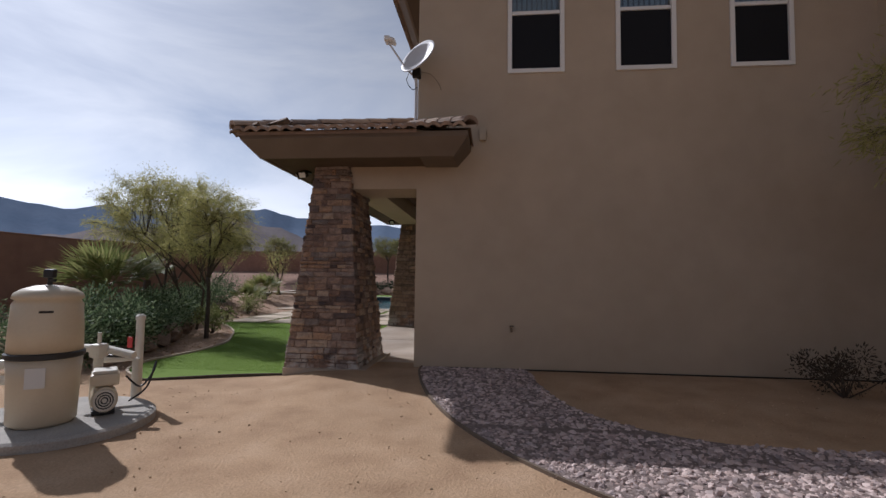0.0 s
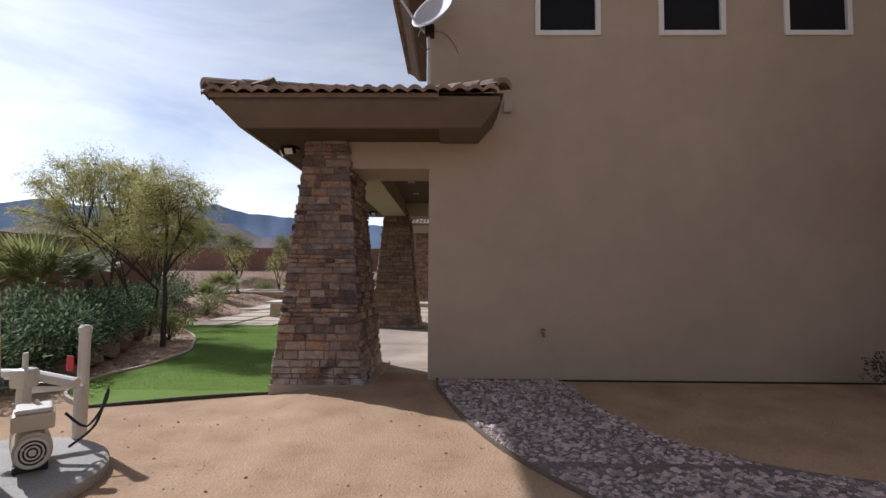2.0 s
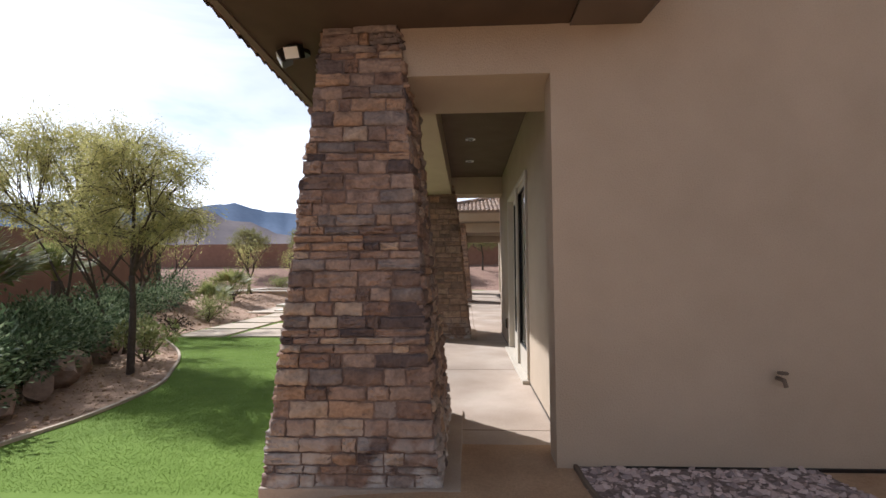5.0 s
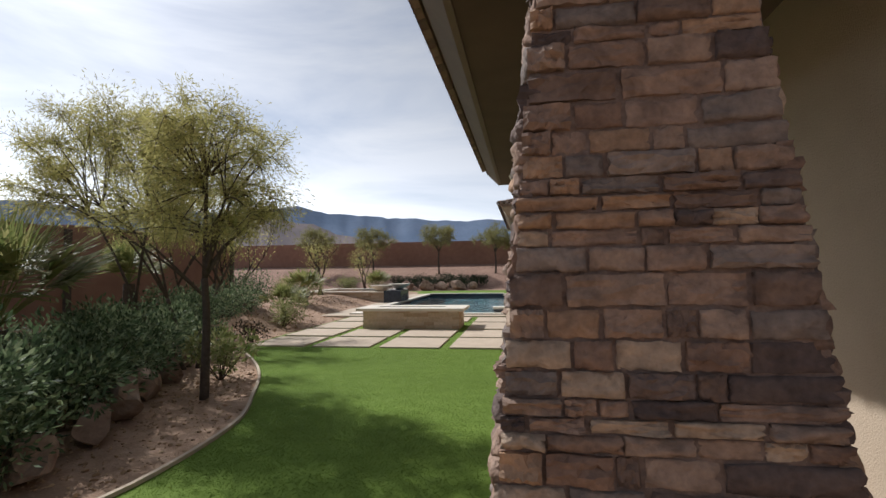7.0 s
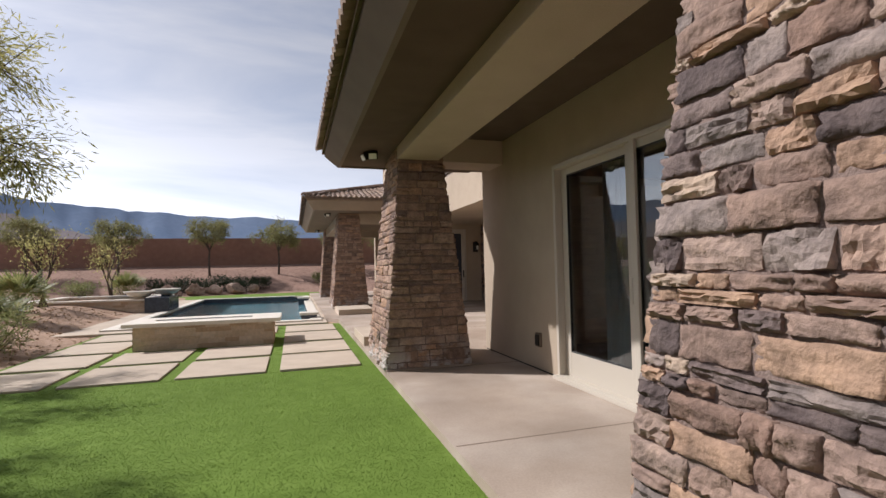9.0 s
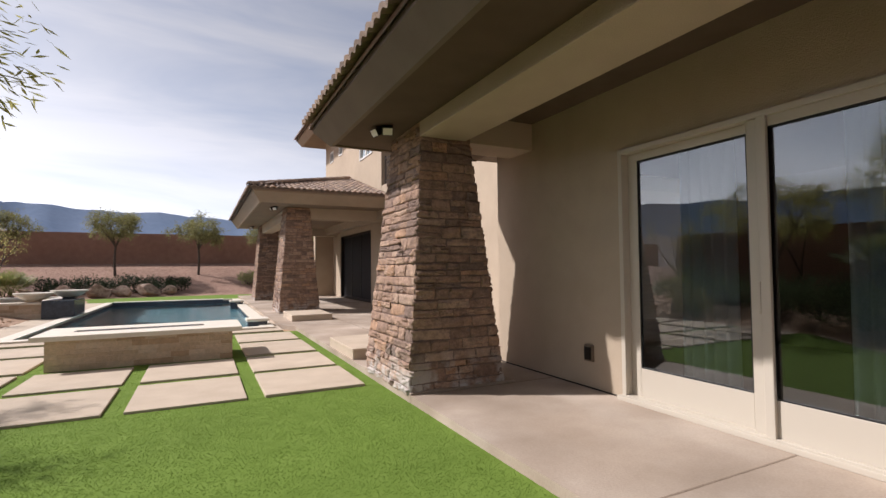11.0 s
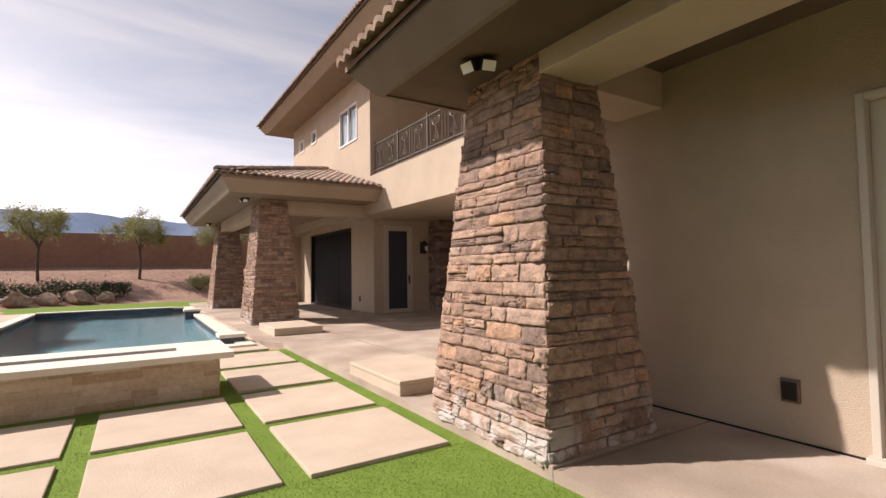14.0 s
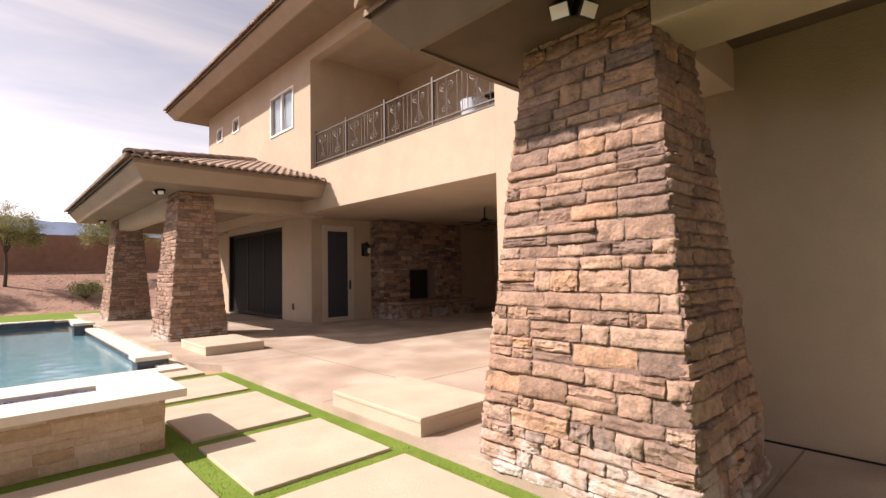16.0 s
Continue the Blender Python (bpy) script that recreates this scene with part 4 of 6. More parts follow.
setting("room_pavilion", box(4.5, 4.6, 25.3, 33.0, 0.0, 3.3), UNLIT_ROOM, "near-black wall for the unlit room beyond the wide doorway", "wall")
setting("room_pavilion_floor", box(PX + 0.25, 4.5, 25.25, 33.1, 0.0, 0.06), UNLIT_ROOM, "near-black floor for the unlit room beyond the wide doorway", "floor")
setting("ceiling_room_pavilion", box(PX + 0.25, 4.5, 25.25, 33.1, 3.12, 3.2), UNLIT_ROOM, "near-black ceiling for the unlit room beyond the wide doorway", "ceiling")
bdoor = thing("balcony_door", (3.4, 19.2, 3.5), "dark glass balcony door behind the railing", "door")
part("door_frame", frame_bars("x", 3.38, 0.1, 18.0, 20.4, 3.5, 5.95, 0.06), TANFRAME, bdoor)
part("pane", box(3.42, 3.43, 18.05, 20.35, 3.55, 5.9), DARKGLASS, bdoor)


# ---- balcony railing ----
def spiral(cy, cz, r, turns, start, sign, x):
    return [(x, cy + sign * (r * (1 - 0.85 * t)) * math.cos(start + turns * 2 * math.pi * t), cz + (r * (1 - 0.85 * t)) * math.sin(start + turns * 2 * math.pi * t)) for t in (k / 22 for k in range(23))]


def scroll_panel(yc, x, zb, zt):
    """A mirrored pair of wrought S-scrolls between two rails."""
    bm = bmesh.new()
    h = zt - zb
    for s in (-1, 1):
        top, low = (yc + s * 0.10, zb + 0.77 * h), (yc + s * 0.085, zb + 0.21 * h)
        tube(spiral(*top, 0.085, 1.5, -math.pi / 2, s, x), 0.010, bm, 5)
        tube(spiral(*low, 0.07, 1.4, math.pi / 2, s, x), 0.010, bm, 5)
        tube(smooth_line([(x, top[0], top[1] - 0.085), (x, yc + s * 0.035, zb + 0.58 * h), (x, yc + s * 0.03, zb + 0.44 * h), (x, low[0], low[1] + 0.07)], 5), 0.010, bm, 5)
    tube([(x, yc, zb), (x, yc, zt)], 0.008, bm, 5)
    return bm


IRON = plain("bronze_iron", (0.105, 0.085, 0.068), 0.45, 0.2)
rail = thing("balcony_railing", (0.6, 20.6, 4.2), "bronze wrought-iron balcony railing with scroll panels", "railing")
RX, RB, RT = 0.58, 4.27, 5.12
for z in (RB, RB + 0.09, RT):
    part("rail_bar", box(RX - 0.016, RX + 0.016, 17.53, 23.77, z - 0.013, z + 0.013, 0.004), IRON, rail)
POSTS = [17.56, 19.15, 20.7, 22.25, 23.74]
for y in POSTS:
    part("post", box(RX - 0.024, RX + 0.024, y - 0.024, y + 0.024, 4.2, RT + 0.09, 0.005), IRON, rail)
pick = bmesh.new()
tube([(RX, 0, RB + 0.09), (RX, 0, RT)], 0.0085, pick, 5)
pick_mesh = mesh("picket", pick, IRON)
for ya, yb in zip(POSTS, POSTS[1:]):
    L = yb - ya
    centres = [ya + 0.27 * L, ya + 0.76 * L]
    for yc in centres:
        part("scroll", scroll_panel(yc, RX, RB + 0.09, RT), IRON, rail)
    n = 12
    for k in range(1, n):
        y = ya + L * k / n
        if all(abs(y - q) > 0.2 for q in centres):
            ob = new("picket", pick_mesh)
            put_under(ob, rail)
            ob.matrix_basis = Matrix.Translation((0, y, 0))
pot = thing("planter", (0.95, 18.4, 3.45), "pale blue glazed planter on the balcony", "planter")
part("pot", lathe(0.95, 18.4, [(0.14, 3.452), (0.2, 3.7), (0.24, 4.3), (0.27, 4.62), (0.24, 4.62), (0.2, 4.5)]), plain("pale_glaze", (0.45, 0.5, 0.55), 0.3), pot)

# ---- fireplace ----
fp = thing("fireplace", (4.9, 24.6, SLAB), "dark ledge-stone outdoor fireplace with raised hearth and black firebox", "fireplace")
part("breast", wall_with_holes("y", 24.35, 0.645, 3.15, 6.49, SLAB, 3.09, [(4.15, 5.25, 0.6, 1.55)]), MORTAR, fp)
part("hearth", box(3.3, 6.49, 23.75, 24.345, SLAB, 0.52, 0.01), MORTAR, fp)
part("firebox", box(4.1, 5.3, 24.75, 24.8, 0.55, 1.6), BLACK, fp, "flat black firebox back")
frnd = random.Random(5)
lay_stones(fp, (0, 24.35, SLAB), (1, 0, 0), (0, -1, 0), 0.0, lambda z: (3.15, 6.45) if not 0.5 < z < 1.5 else (3.15, 4.13), 0.0, 3.0, frnd, depth=0.04, high=0.17)
fj = []
lay_stones(fp, (0, 24.35, 0.58), (1, 0, 0), (0, -1, 0), 0.0, lambda z: (5.27, 6.45), 0.0, 1.0, frnd, fj, depth=0.04)
lay_stones(fp, (3.15, 0, SLAB), (0, -1, 0), (-1, 0, 0), 0.0, lambda z: (-24.98, -24.35), 0.0, 3.0, frnd, fj, depth=0.04)
lay_stones(fp, (0, 23.75, SLAB), (1, 0, 0), (0, -1, 0), 0.0, lambda z: (3.3, 6.45), 0.0, 0.4, frnd, fj, depth=0.04)
lay_stones(fp, (3.3, 0, SLAB), (0, -1, 0), (-1, 0, 0), 0.0, lambda z: (-24.34, -23.75), 0.0, 0.4, frnd, fj, depth=0.04)
joined_stones(fj, fp)
part("hearth_slab", box(3.24, 6.49, 23.68, 24.34, 0.521, 0.57, 0.012), ROCK, fp, "rough stone hearth slab")

sc = thing("wall_lantern", (2.85, 24.95, 2.05), "black iron wall lantern with pale glass", "lantern")
part("back_plate", box(2.78, 2.92, 24.965, 24.998, 2.0, 2.4, 0.01), BLACK, sc)
part("arm", tube([(2.85, 24.97, 2.36), (2.85, 24.86, 2.42), (2.85, 24.8, 2.36)], 0.012), BLACK, sc)
part("cage", lathe(2.85, 24.8, [(0.03, 1.98), (0.07, 2.02), (0.1, 2.28), (0.13, 2.3), (0.05, 2.38), (0.02, 2.42)], sides=8), BLACK, sc)
part("glass", lathe(2.85, 24.68, [(0.03, 2.08), (0.045, 2.1), (0.05, 2.2), (0.03, 2.24)], sides=8), BRASS, sc, "pale frosted glass")
fan = thing("ceiling_fan", (3.6, 20.6, 3.1), "dark bronze ceiling fan at rest under the patio ceiling", "fan")
part("rod", tube([(3.6, 20.6, 3.09), (3.6, 20.6, 2.8)], 0.018), DARKMETAL, fan)
part("motor", lathe(3.6, 20.6, [(0.05, 2.6), (0.13, 2.64), (0.14, 2.74), (0.06, 2.82)]), DARKMETAL, fan)
for k in range(5):
    part("blade", box(-0.07 + 3.6, 3.6 + 0.07, 20.6 - 0.27, 20.6 + 0.27, 2.692, 2.704, 0.004, None, None), DARKMETAL, fan).matrix_basis = Matrix.Translation((3.6, 20.6, 0)) @ Matrix.Rotation(k * 2 * math.pi / 5, 4, "Z") @ Matrix.Translation((0, 0.42, 0)) @ Matrix.Translation((-3.6, -20.6, 0))


# ---- fixtures on the house ----
def flood_light(x, y, z, a):
    f = thing("flood_light", (x, y, z), "twin-head bronze flood light under the eave", "flood light", "flood lights at the columns")
    part("base", lathe(x, y, [(0.055, z - 0.03), (0.06, z - 0.02), (0.06, z)], sides=12), DARKMETAL, f)
    for s in (-1, 1):
        ang = a + s * 0.55
        c = Vector((x + 0.13 * math.cos(ang), y + 0.13 * math.sin(ang), z - 0.065))
        part("arm", tube([(x, y, z - 0.02), tuple(c)], 0.012), DARKMETAL, f)
        m = Matrix.Rotation(ang, 4, "Z") @ Matrix.Rotation(0.5, 4, "Y")
        h = part("head", box(c.x - 0.045, c.x + 0.045, c.y - 0.065, c.y + 0.065, c.z - 0.05, c.z + 0.05, 0.012, None, m), DARKMETAL, f)
        o = c + m.to_3x3() @ Vector((0.047, 0, 0))
        part("lens", box(o.x - 0.003, o.x + 0.003, o.y - 0.055, o.y + 0.055, o.z - 0.04, o.z + 0.04, 0.0, None, m), BRASS, h, "pale glass lens")


flood_light(-3.0, 7.5, 3.125, 4.0)
flood_light(-2.9, 14.0, 3.125, 3.9)
flood_light(-2.82, 24.35, 3.4, 3.7)
flood_light(-2.82, 31.8, 3.4, 3.4)
for y in (9.35, 10.73, 12.12):
    dl = thing("downlight", (-1.68, y, 3.297), "small recessed ceiling light with a dull metal ring, unlit", "downlight", "patio ceiling downlights")
    part("trim_ring", lathe(-1.68, y, [(0.07, 3.284), (0.07, 3.297), (0.05, 3.2985)], sides=20), METALGREY, dl)
    part("baffle", lathe(-1.68, y, [(0.045, 3.282), (0.045, 3.292)], sides=16), BLACK, dl)
setting("ceiling_patio", box(-2.04, WX - 0.004, 8.02, 13.6, 3.3, 3.35), SHADE_CEILING, "ceiling of the covered walk, shade put into its dark brown", "ceiling")

ol = thing("outlet_cover", (WX, 12.62, 0.45), "bronze weatherproof outlet cover on the stucco wall", "outlet")
part("plate", box(WX - 0.03, WX + 0.002, 12.555, 12.685, 0.38, 0.56, 0.008), TRIM, ol)
part("lid", box(WX - 0.045, WX - 0.029, 12.57, 12.67, 0.40, 0.54, 0.006), DARKMETAL, ol)
ol2 = thing("outlet_cover", (PX, 26.2, 0.5), "dark outlet cover on the pavilion wall", "outlet")
part("plate", box(PX - 0.02, PX + 0.002, 26.1, 26.2, 0.42, 0.6, 0.005), DARKMETAL, ol2)
fc = thing("hose_bib", (0.28, 7.2, 0.7), "small painted hose tap on the stucco wall", "tap")
part("spout", tube([(0.28, 7.2, 0.70), (0.28, 7.13, 0.70), (0.28, 7.11, 0.66)], 0.014), TRIM, fc)
part("wheel", lathe(0.28, 7.14, [(0.03, 0.735), (0.034, 0.742), (0.03, 0.75)], sides=12), TRIM, fc)
jb = thing("junction_box", (-0.16, 7.17, 3.6), "small stucco-coloured junction box on the stucco wall", "junction box")
part("body", box(-0.21, -0.11, 7.12, 7.202, 3.5, 3.68, 0.008), STUCCO, jb)

# satellite dish on the roof edge
DISH = plain("dish_grey", (0.55, 0.54, 0.54), 0.5, 0.0)
sd = thing("satellite_dish", (-1.1, 7.05, 3.75), "grey offset satellite dish on a mast against the wall corner", "satellite dish")
part("mast", tube([(-1.17, 7.08, 3.72), (-1.17, 7.08, 4.3), (-1.18, 7.05, 4.5)], 0.025), DISH, sd)
part("foot_plate", box(-1.26, -1.08, 6.98, 7.18, 3.70, 3.74, 0.005), DARKMETAL, sd)
dm = Matrix.Translation((-1.07, 6.93, 4.65)) @ Vector((-0.50, -0.74, 0.48)).to_track_quat("Z", "Y").to_matrix().to_4x4()
rb = bmesh.new()
rings = []
for i in range(7):
    r = i / 6
    rings.append([rb.verts.new(dm @ Vector((-0.30 * r * math.cos(q), 0.32 * r * math.sin(q), 0.10 * r * r))) for q in (2 * math.pi * k / 28 for k in range(28))] if i else [rb.verts.new(dm @ Vector((0, 0, 0)))])
for k in range(28):
    rb.faces.new((rings[0][0], rings[1][k], rings[1][(k + 1) % 28]))
    for i in range(1, 6):
        rb.faces.new((rings[i][k], rings[i + 1][k], rings[i + 1][(k + 1) % 28], rings[i][(k + 1) % 28]))
dish = part("reflector", rb, DISH, sd, smooth=True)
dish.modifiers.new("thickness", "SOLIDIFY").thickness = 0.012
part("feed_arm", tube([(-1.22, 7.0, 4.47), (-1.36, 6.96, 4.63), (-1.58, 6.92, 4.95)], 0.016), DISH, sd)
lnb = bmesh.new()
for q in (-0.07, 0, 0.07):
    tube([(-1.58, 6.92 + q, 4.99), (-1.48, 6.92 + q, 4.95)], 0.028, lnb, 10)
box(-1.63, -1.55, 6.83, 7.01, 4.95, 5.02, 0.012, lnb)
part("receiver", lnb, VINYL, sd, "white receiver heads")
part("bracket", box(-1.22, -1.1, 6.98, 7.1, 4.44, 4.58, 0.01), DARKMETAL, sd)
part("cable", tube(smooth_line([(-1.24, 6.98, 4.55), (-1.3, 6.97, 4.38), (-1.22, 7.0, 4.25), (-1.16, 7.06, 4.3)]), 0.006, None, 5), BLACK, sd)
part("wall_cable", tube(smooth_line([(-1.14, 7.19, 4.6), (-0.98, 7.19, 4.56), (-0.85, 7.19, 4.42), (-0.8, 7.19, 4.3)]), 0.003, None, 5), BLACK, sd)


# ---- steps, pavers, pool ----
def paver_step(x0, x1, y0, y1, h):
    st = thing("concrete_step", ((x0 + x1) / 2, (y0 + y1) / 2, SLAB), "low tan concrete step block on the patio", "step", "patio step blocks")
    part("riser", box(x0 + 0.006, x1 - 0.006, y0 + 0.006, y1 - 0.006, SLAB - 0.08, SLAB + h - 0.05), PAD, st)
    part("tread", box(x0, x1, y0, y1, SLAB + h - 0.05, SLAB + h, 0.015), PAD, st)


paver_step(-2.88, -1.9, 15.55, 17.0, 0.16)
paver_step(-2.80, -1.75, 21.45, 22.95, 0.16)

PADX = [(-4.24, -3.1), (-5.57, -4.43), (-6.9, -5.76), (-8.2, -7.08)]
PADY = [(14.25, 15.49), (15.68, 16.88), (17.07, 18.46), (18.7, 19.9)]
pv = thing("pavers", (-5.6, 17, 0), "large square tan concrete pavers set in strips of turf", "pavers", kind="structure")
for i, (xa, xb) in enumerate(PADX):
    for j, (ya, yb) in enumerate(PADY):
        if i in (1, 2) and j == 2:
            continue
        one = box(xa, xb, ya, yb, -0.05, 0.028 + random.uniform(-0.004, 0.004), 0.01)
        part("paver", one, PAD, pv)

tr = thing("fire_trough", (-5.65, 17.6, 0.0), "long raised fire trough clad in split travertine with a white coping", "fire trough")
part("core", box(-6.86, -4.44, 17.12, 18.04, -0.05, 0.445), TRAVERTINE, tr)
part("coping", ring(-7.0, -4.3, 16.98, 18.18, (-6.6, -4.85, 17.46, 17.72), 0.447, 0.515), COPING, tr, "white stone coping")
part("burner_pan", box(-6.6, -4.85, 17.46, 17.72, 0.446, 0.46), BLACK, tr, "dark burner slot")
fg = bmesh.new()
grnd = random.Random(3)
for k in range(330):
    gx, gy, gs = grnd.uniform(-6.57, -4.88), grnd.uniform(17.48, 17.7), grnd.uniform(0.012, 0.025)
    box(gx - gs, gx + gs, gy - gs, gy + gs, 0.462, 0.462 + gs, 0, fg, Matrix.Rotation(grnd.uniform(0, 3), 4, "Z"))
tagged(part("fire_glass", fg, plain("fire_glass", (0.15, 0.18, 0.32), 0.12), tr, "broken blue-grey fire glass"), kind="stuff")


def split_bricks(parent, origin, along, out, length, z0, z1, rnd, name="brick"):
    z = z0
    along, out = Vector(along), Vector(out)
    while z < z1 - 0.02:
        h = min(rnd.choice((0.06, 0.09, 0.11)), z1 - z)
        u = -rnd.uniform(0, 0.1)
        while u < length:
            w = rnd.uniform(0.2, 0.42)
            ua, ub = max(0, u), min(length, u + w)
            if ub - ua > 0.03:
                ob = new(name, BRICKS[rnd.randrange(len(BRICKS))])
                put_under(ob, parent)
                c = Vector(origin) + along * (ua + ub) / 2 + Vector((0, 0, z + h / 2))
                ob.matrix_basis = Matrix.Translation(c) @ Matrix((along, -out, Vector((0, 0, 1)))).transposed().to_4x4() @ Matrix.Diagonal((ub - ua - 0.001, rnd.uniform(0.006, 0.014), h - 0.001, 1))
            u += w
        z += h


def brick_mesh(seed):
    me = stone_mesh(100 + seed)
    me.materials.clear()
    me.materials.append(TRAVERTINE)
    me.name = "brick"
    return me


BRICKS = [brick_mesh(i) for i in range(6)]
brnd = random.Random(9)
split_bricks(tr, (-6.86, 17.12, 0.0), (1, 0, 0), (0, -1, 0), 2.42, 0.0, 0.445, brnd)
split_bricks(tr, (-4.44, 17.12, 0.0), (0, 1, 0), (1, 0, 0), 0.92, 0.0, 0.445, brnd)

pool = thing("pool", (-6, 27, 0), "dark-plastered swimming pool with blue-green water", "pool", kind="structure")
px0, px1, py0, py1 = POOL
shell = bmesh.new()
for b in ((px0 - 0.1, px1 + 0.1, py0 - 0.1, py0), (px0 - 0.1, px1 + 0.1, py1, py1 + 0.1), (px0 - 0.1, px0, py0, py1), (px1, px1 + 0.1, py0, py1)):
    box(*b, -1.5, -0.16, 0, shell)
box(px0, px1, py0, py1, -1.5, -1.4, 0, shell)
part("basin", shell, PLASTER, pool)
band = bmesh.new()
for b in ((px0 - 0.1, px1 + 0.1, py0 - 0.1, py0 + 0.012), (px0 - 0.1, px1 + 0.1, py1 - 0.012, py1 + 0.1), (px0 - 0.1, px0 + 0.012, py0 + 0.012, py1 - 0.012), (px1 - 0.012, px1 + 0.1, py0 + 0.012, py1 - 0.012)):
    box(*b, -0.16, 0.0, 0, band)
part("tile_band", band, POOLTILE, pool, "dark slate waterline tile")
part("coping", ring(px0 - 0.3, px1 + 0.3, py0 - 0.3, py1 + 0.3, POOL, 0.036, 0.07), COPING, pool, "cream pool coping")
part("raised_far_edge", box(px0, px1 - 0.4, py1 - 0.22, py1, -0.3, 0.07, 0.01), POOLTILE, pool, "raised dark tile edge")
part("far_cap", box(px0, px1 - 0.38, py1 - 0.26, py1 + 0.12, 0.0715, 0.105, 0.01), COPING, pool)
wat = bmesh.new()
bmesh.ops.create_grid(wat, x_segments=2, y_segments=2, size=0.5)
bmesh.ops.transform(wat, matrix=Matrix.Translation(((px0 + px1) / 2, (py0 + py1) / 2, -0.085)) @ Matrix.Diagonal((px1 - px0 - 0.024, py1 - py0 - 0.024, 1, 1)), verts=wat.verts)
water_ob = setting("water", wat, WATER, "rippled clear blue-green pool water", "water")
water_ob.visible_shadow = False
for y in (21.45, 29.5):
    pb = thing("pool_pedestal", (-3.6, y, 0.0), "small dark-tiled pedestal with a cream cap in the pool", "pedestal", "pool pedestals")
    part("body", box(-3.86, -3.42, y - 0.2, y + 0.2, -0.5, 0.15, 0.006), POOLTILE, pb)
    part("cap", box(-3.9, -3.38, y - 0.24, y + 0.24, 0.151, 0.22, 0.012), COPING, pb)

spa = thing("spa", (-10.8, 28, 0), "raised travertine-clad spa beside the pool", "spa")
part("wall", ring(-13.0, -9.1, 26.6, 30.4, (-12.7, -9.4, 26.9, 30.1), 0.0, 0.46), TRAVERTINE, spa)
part("coping", ring(-13.1, -9.0, 26.5, 30.5, (-12.7, -9.4, 26.9, 30.1), 0.461, 0.52), COPING, spa, "cream coping")
part("spillway", box(-9.08, -8.3, 26.4, 27.9, -0.4, 0.56, 0.01), POOLTILE, spa, "dark tiled spillway wall")
part("spa_water", box(-12.7, -9.4, 26.9, 30.1, 0.36, 0.38), WATER, spa)
split_bricks(spa, (-13.0, 26.6, 0.0), (1, 0, 0), (0, -1, 0), 3.9, 0.03, 0.45, brnd)
for bx, by, bz, ped in ((-9.35, 26.85, 0.521, TRAVERTINE), (-8.65, 27.6, 0.561, POOLTILE)):
    bo = thing("water_bowl", (bx, by, bz), "wide cream concrete water bowl on the spa wall", "water bowl", "pool water bowls")
    part("plinth", box(bx - 0.16, bx + 0.16, by - 0.16, by + 0.16, bz, bz + 0.05, 0.01), ped, bo)
    part("bowl", lathe(bx, by, [(0.18, bz + 0.051), (0.32, bz + 0.11), (0.46, bz + 0.22), (0.5, bz + 0.27), (0.45, bz + 0.27), (0.36, bz + 0.2), (0.1, bz + 0.14)]), COPING, bo, smooth=True)

# dark strips at the foot of the stucco: weep screed with its shadow line built in
for a, b in ((7.75, SLIDER[0] - 0.03), (SLIDER[1] + 0.03, 14.4)):
    setting("trim_weep_shade", box(WX - 0.006, WX + 0.01, a, b, SLAB - 0.02, SLAB + 0.016), DARKMETAL, "dark strip at the foot of the wall, weep screed and its shadow line", "trim")


# ---- perimeter walls and distance ----
setting("wall_far", box(-45, 26, 48.0, 48.22, 1.0, 4.02), BLOCK, "long reddish block perimeter wall on the bank", "wall")
lw = thing("wall_left", (-12.7, 12, 0), "reddish-brown block garden wall with stepped top", "wall", kind="structure")
steps = [(-9.0, 2.42), (14.5, 2.5), (20.6, 2.5)]
for (ya, za), (yb, zb) in zip(steps, steps[1:]):
    part("wall_section", box(-12.9, -12.7, ya, yb, -0.2, za if ya > 0 else 2.45), BLOCK, lw)
    part("cap", box(-12.92, -12.68, ya, yb, (za if ya > 0 else 2.45) + 0.001, (za if ya > 0 else 2.45) + 0.05, 0.008), BLOCK, lw)
for y in (2.5, 8.5, 14.5, 20.5):
    part("pilaster", box(-12.7, -12.62, y - 0.07, y + 0.07, -0.2, 2.44, 0.01), BARK, lw)
setting("wall_left_return", box(-45, -12.9, 20.4, 20.6, -0.2, 2.5), BLOCK, "block wall turning away at the side", "wall")
setting("wall_behind", box(-12.7, 5.4, -9.2, -9.0, -0.2, 2.4), BLOCK, "block wall that closes the side yard", "wall")


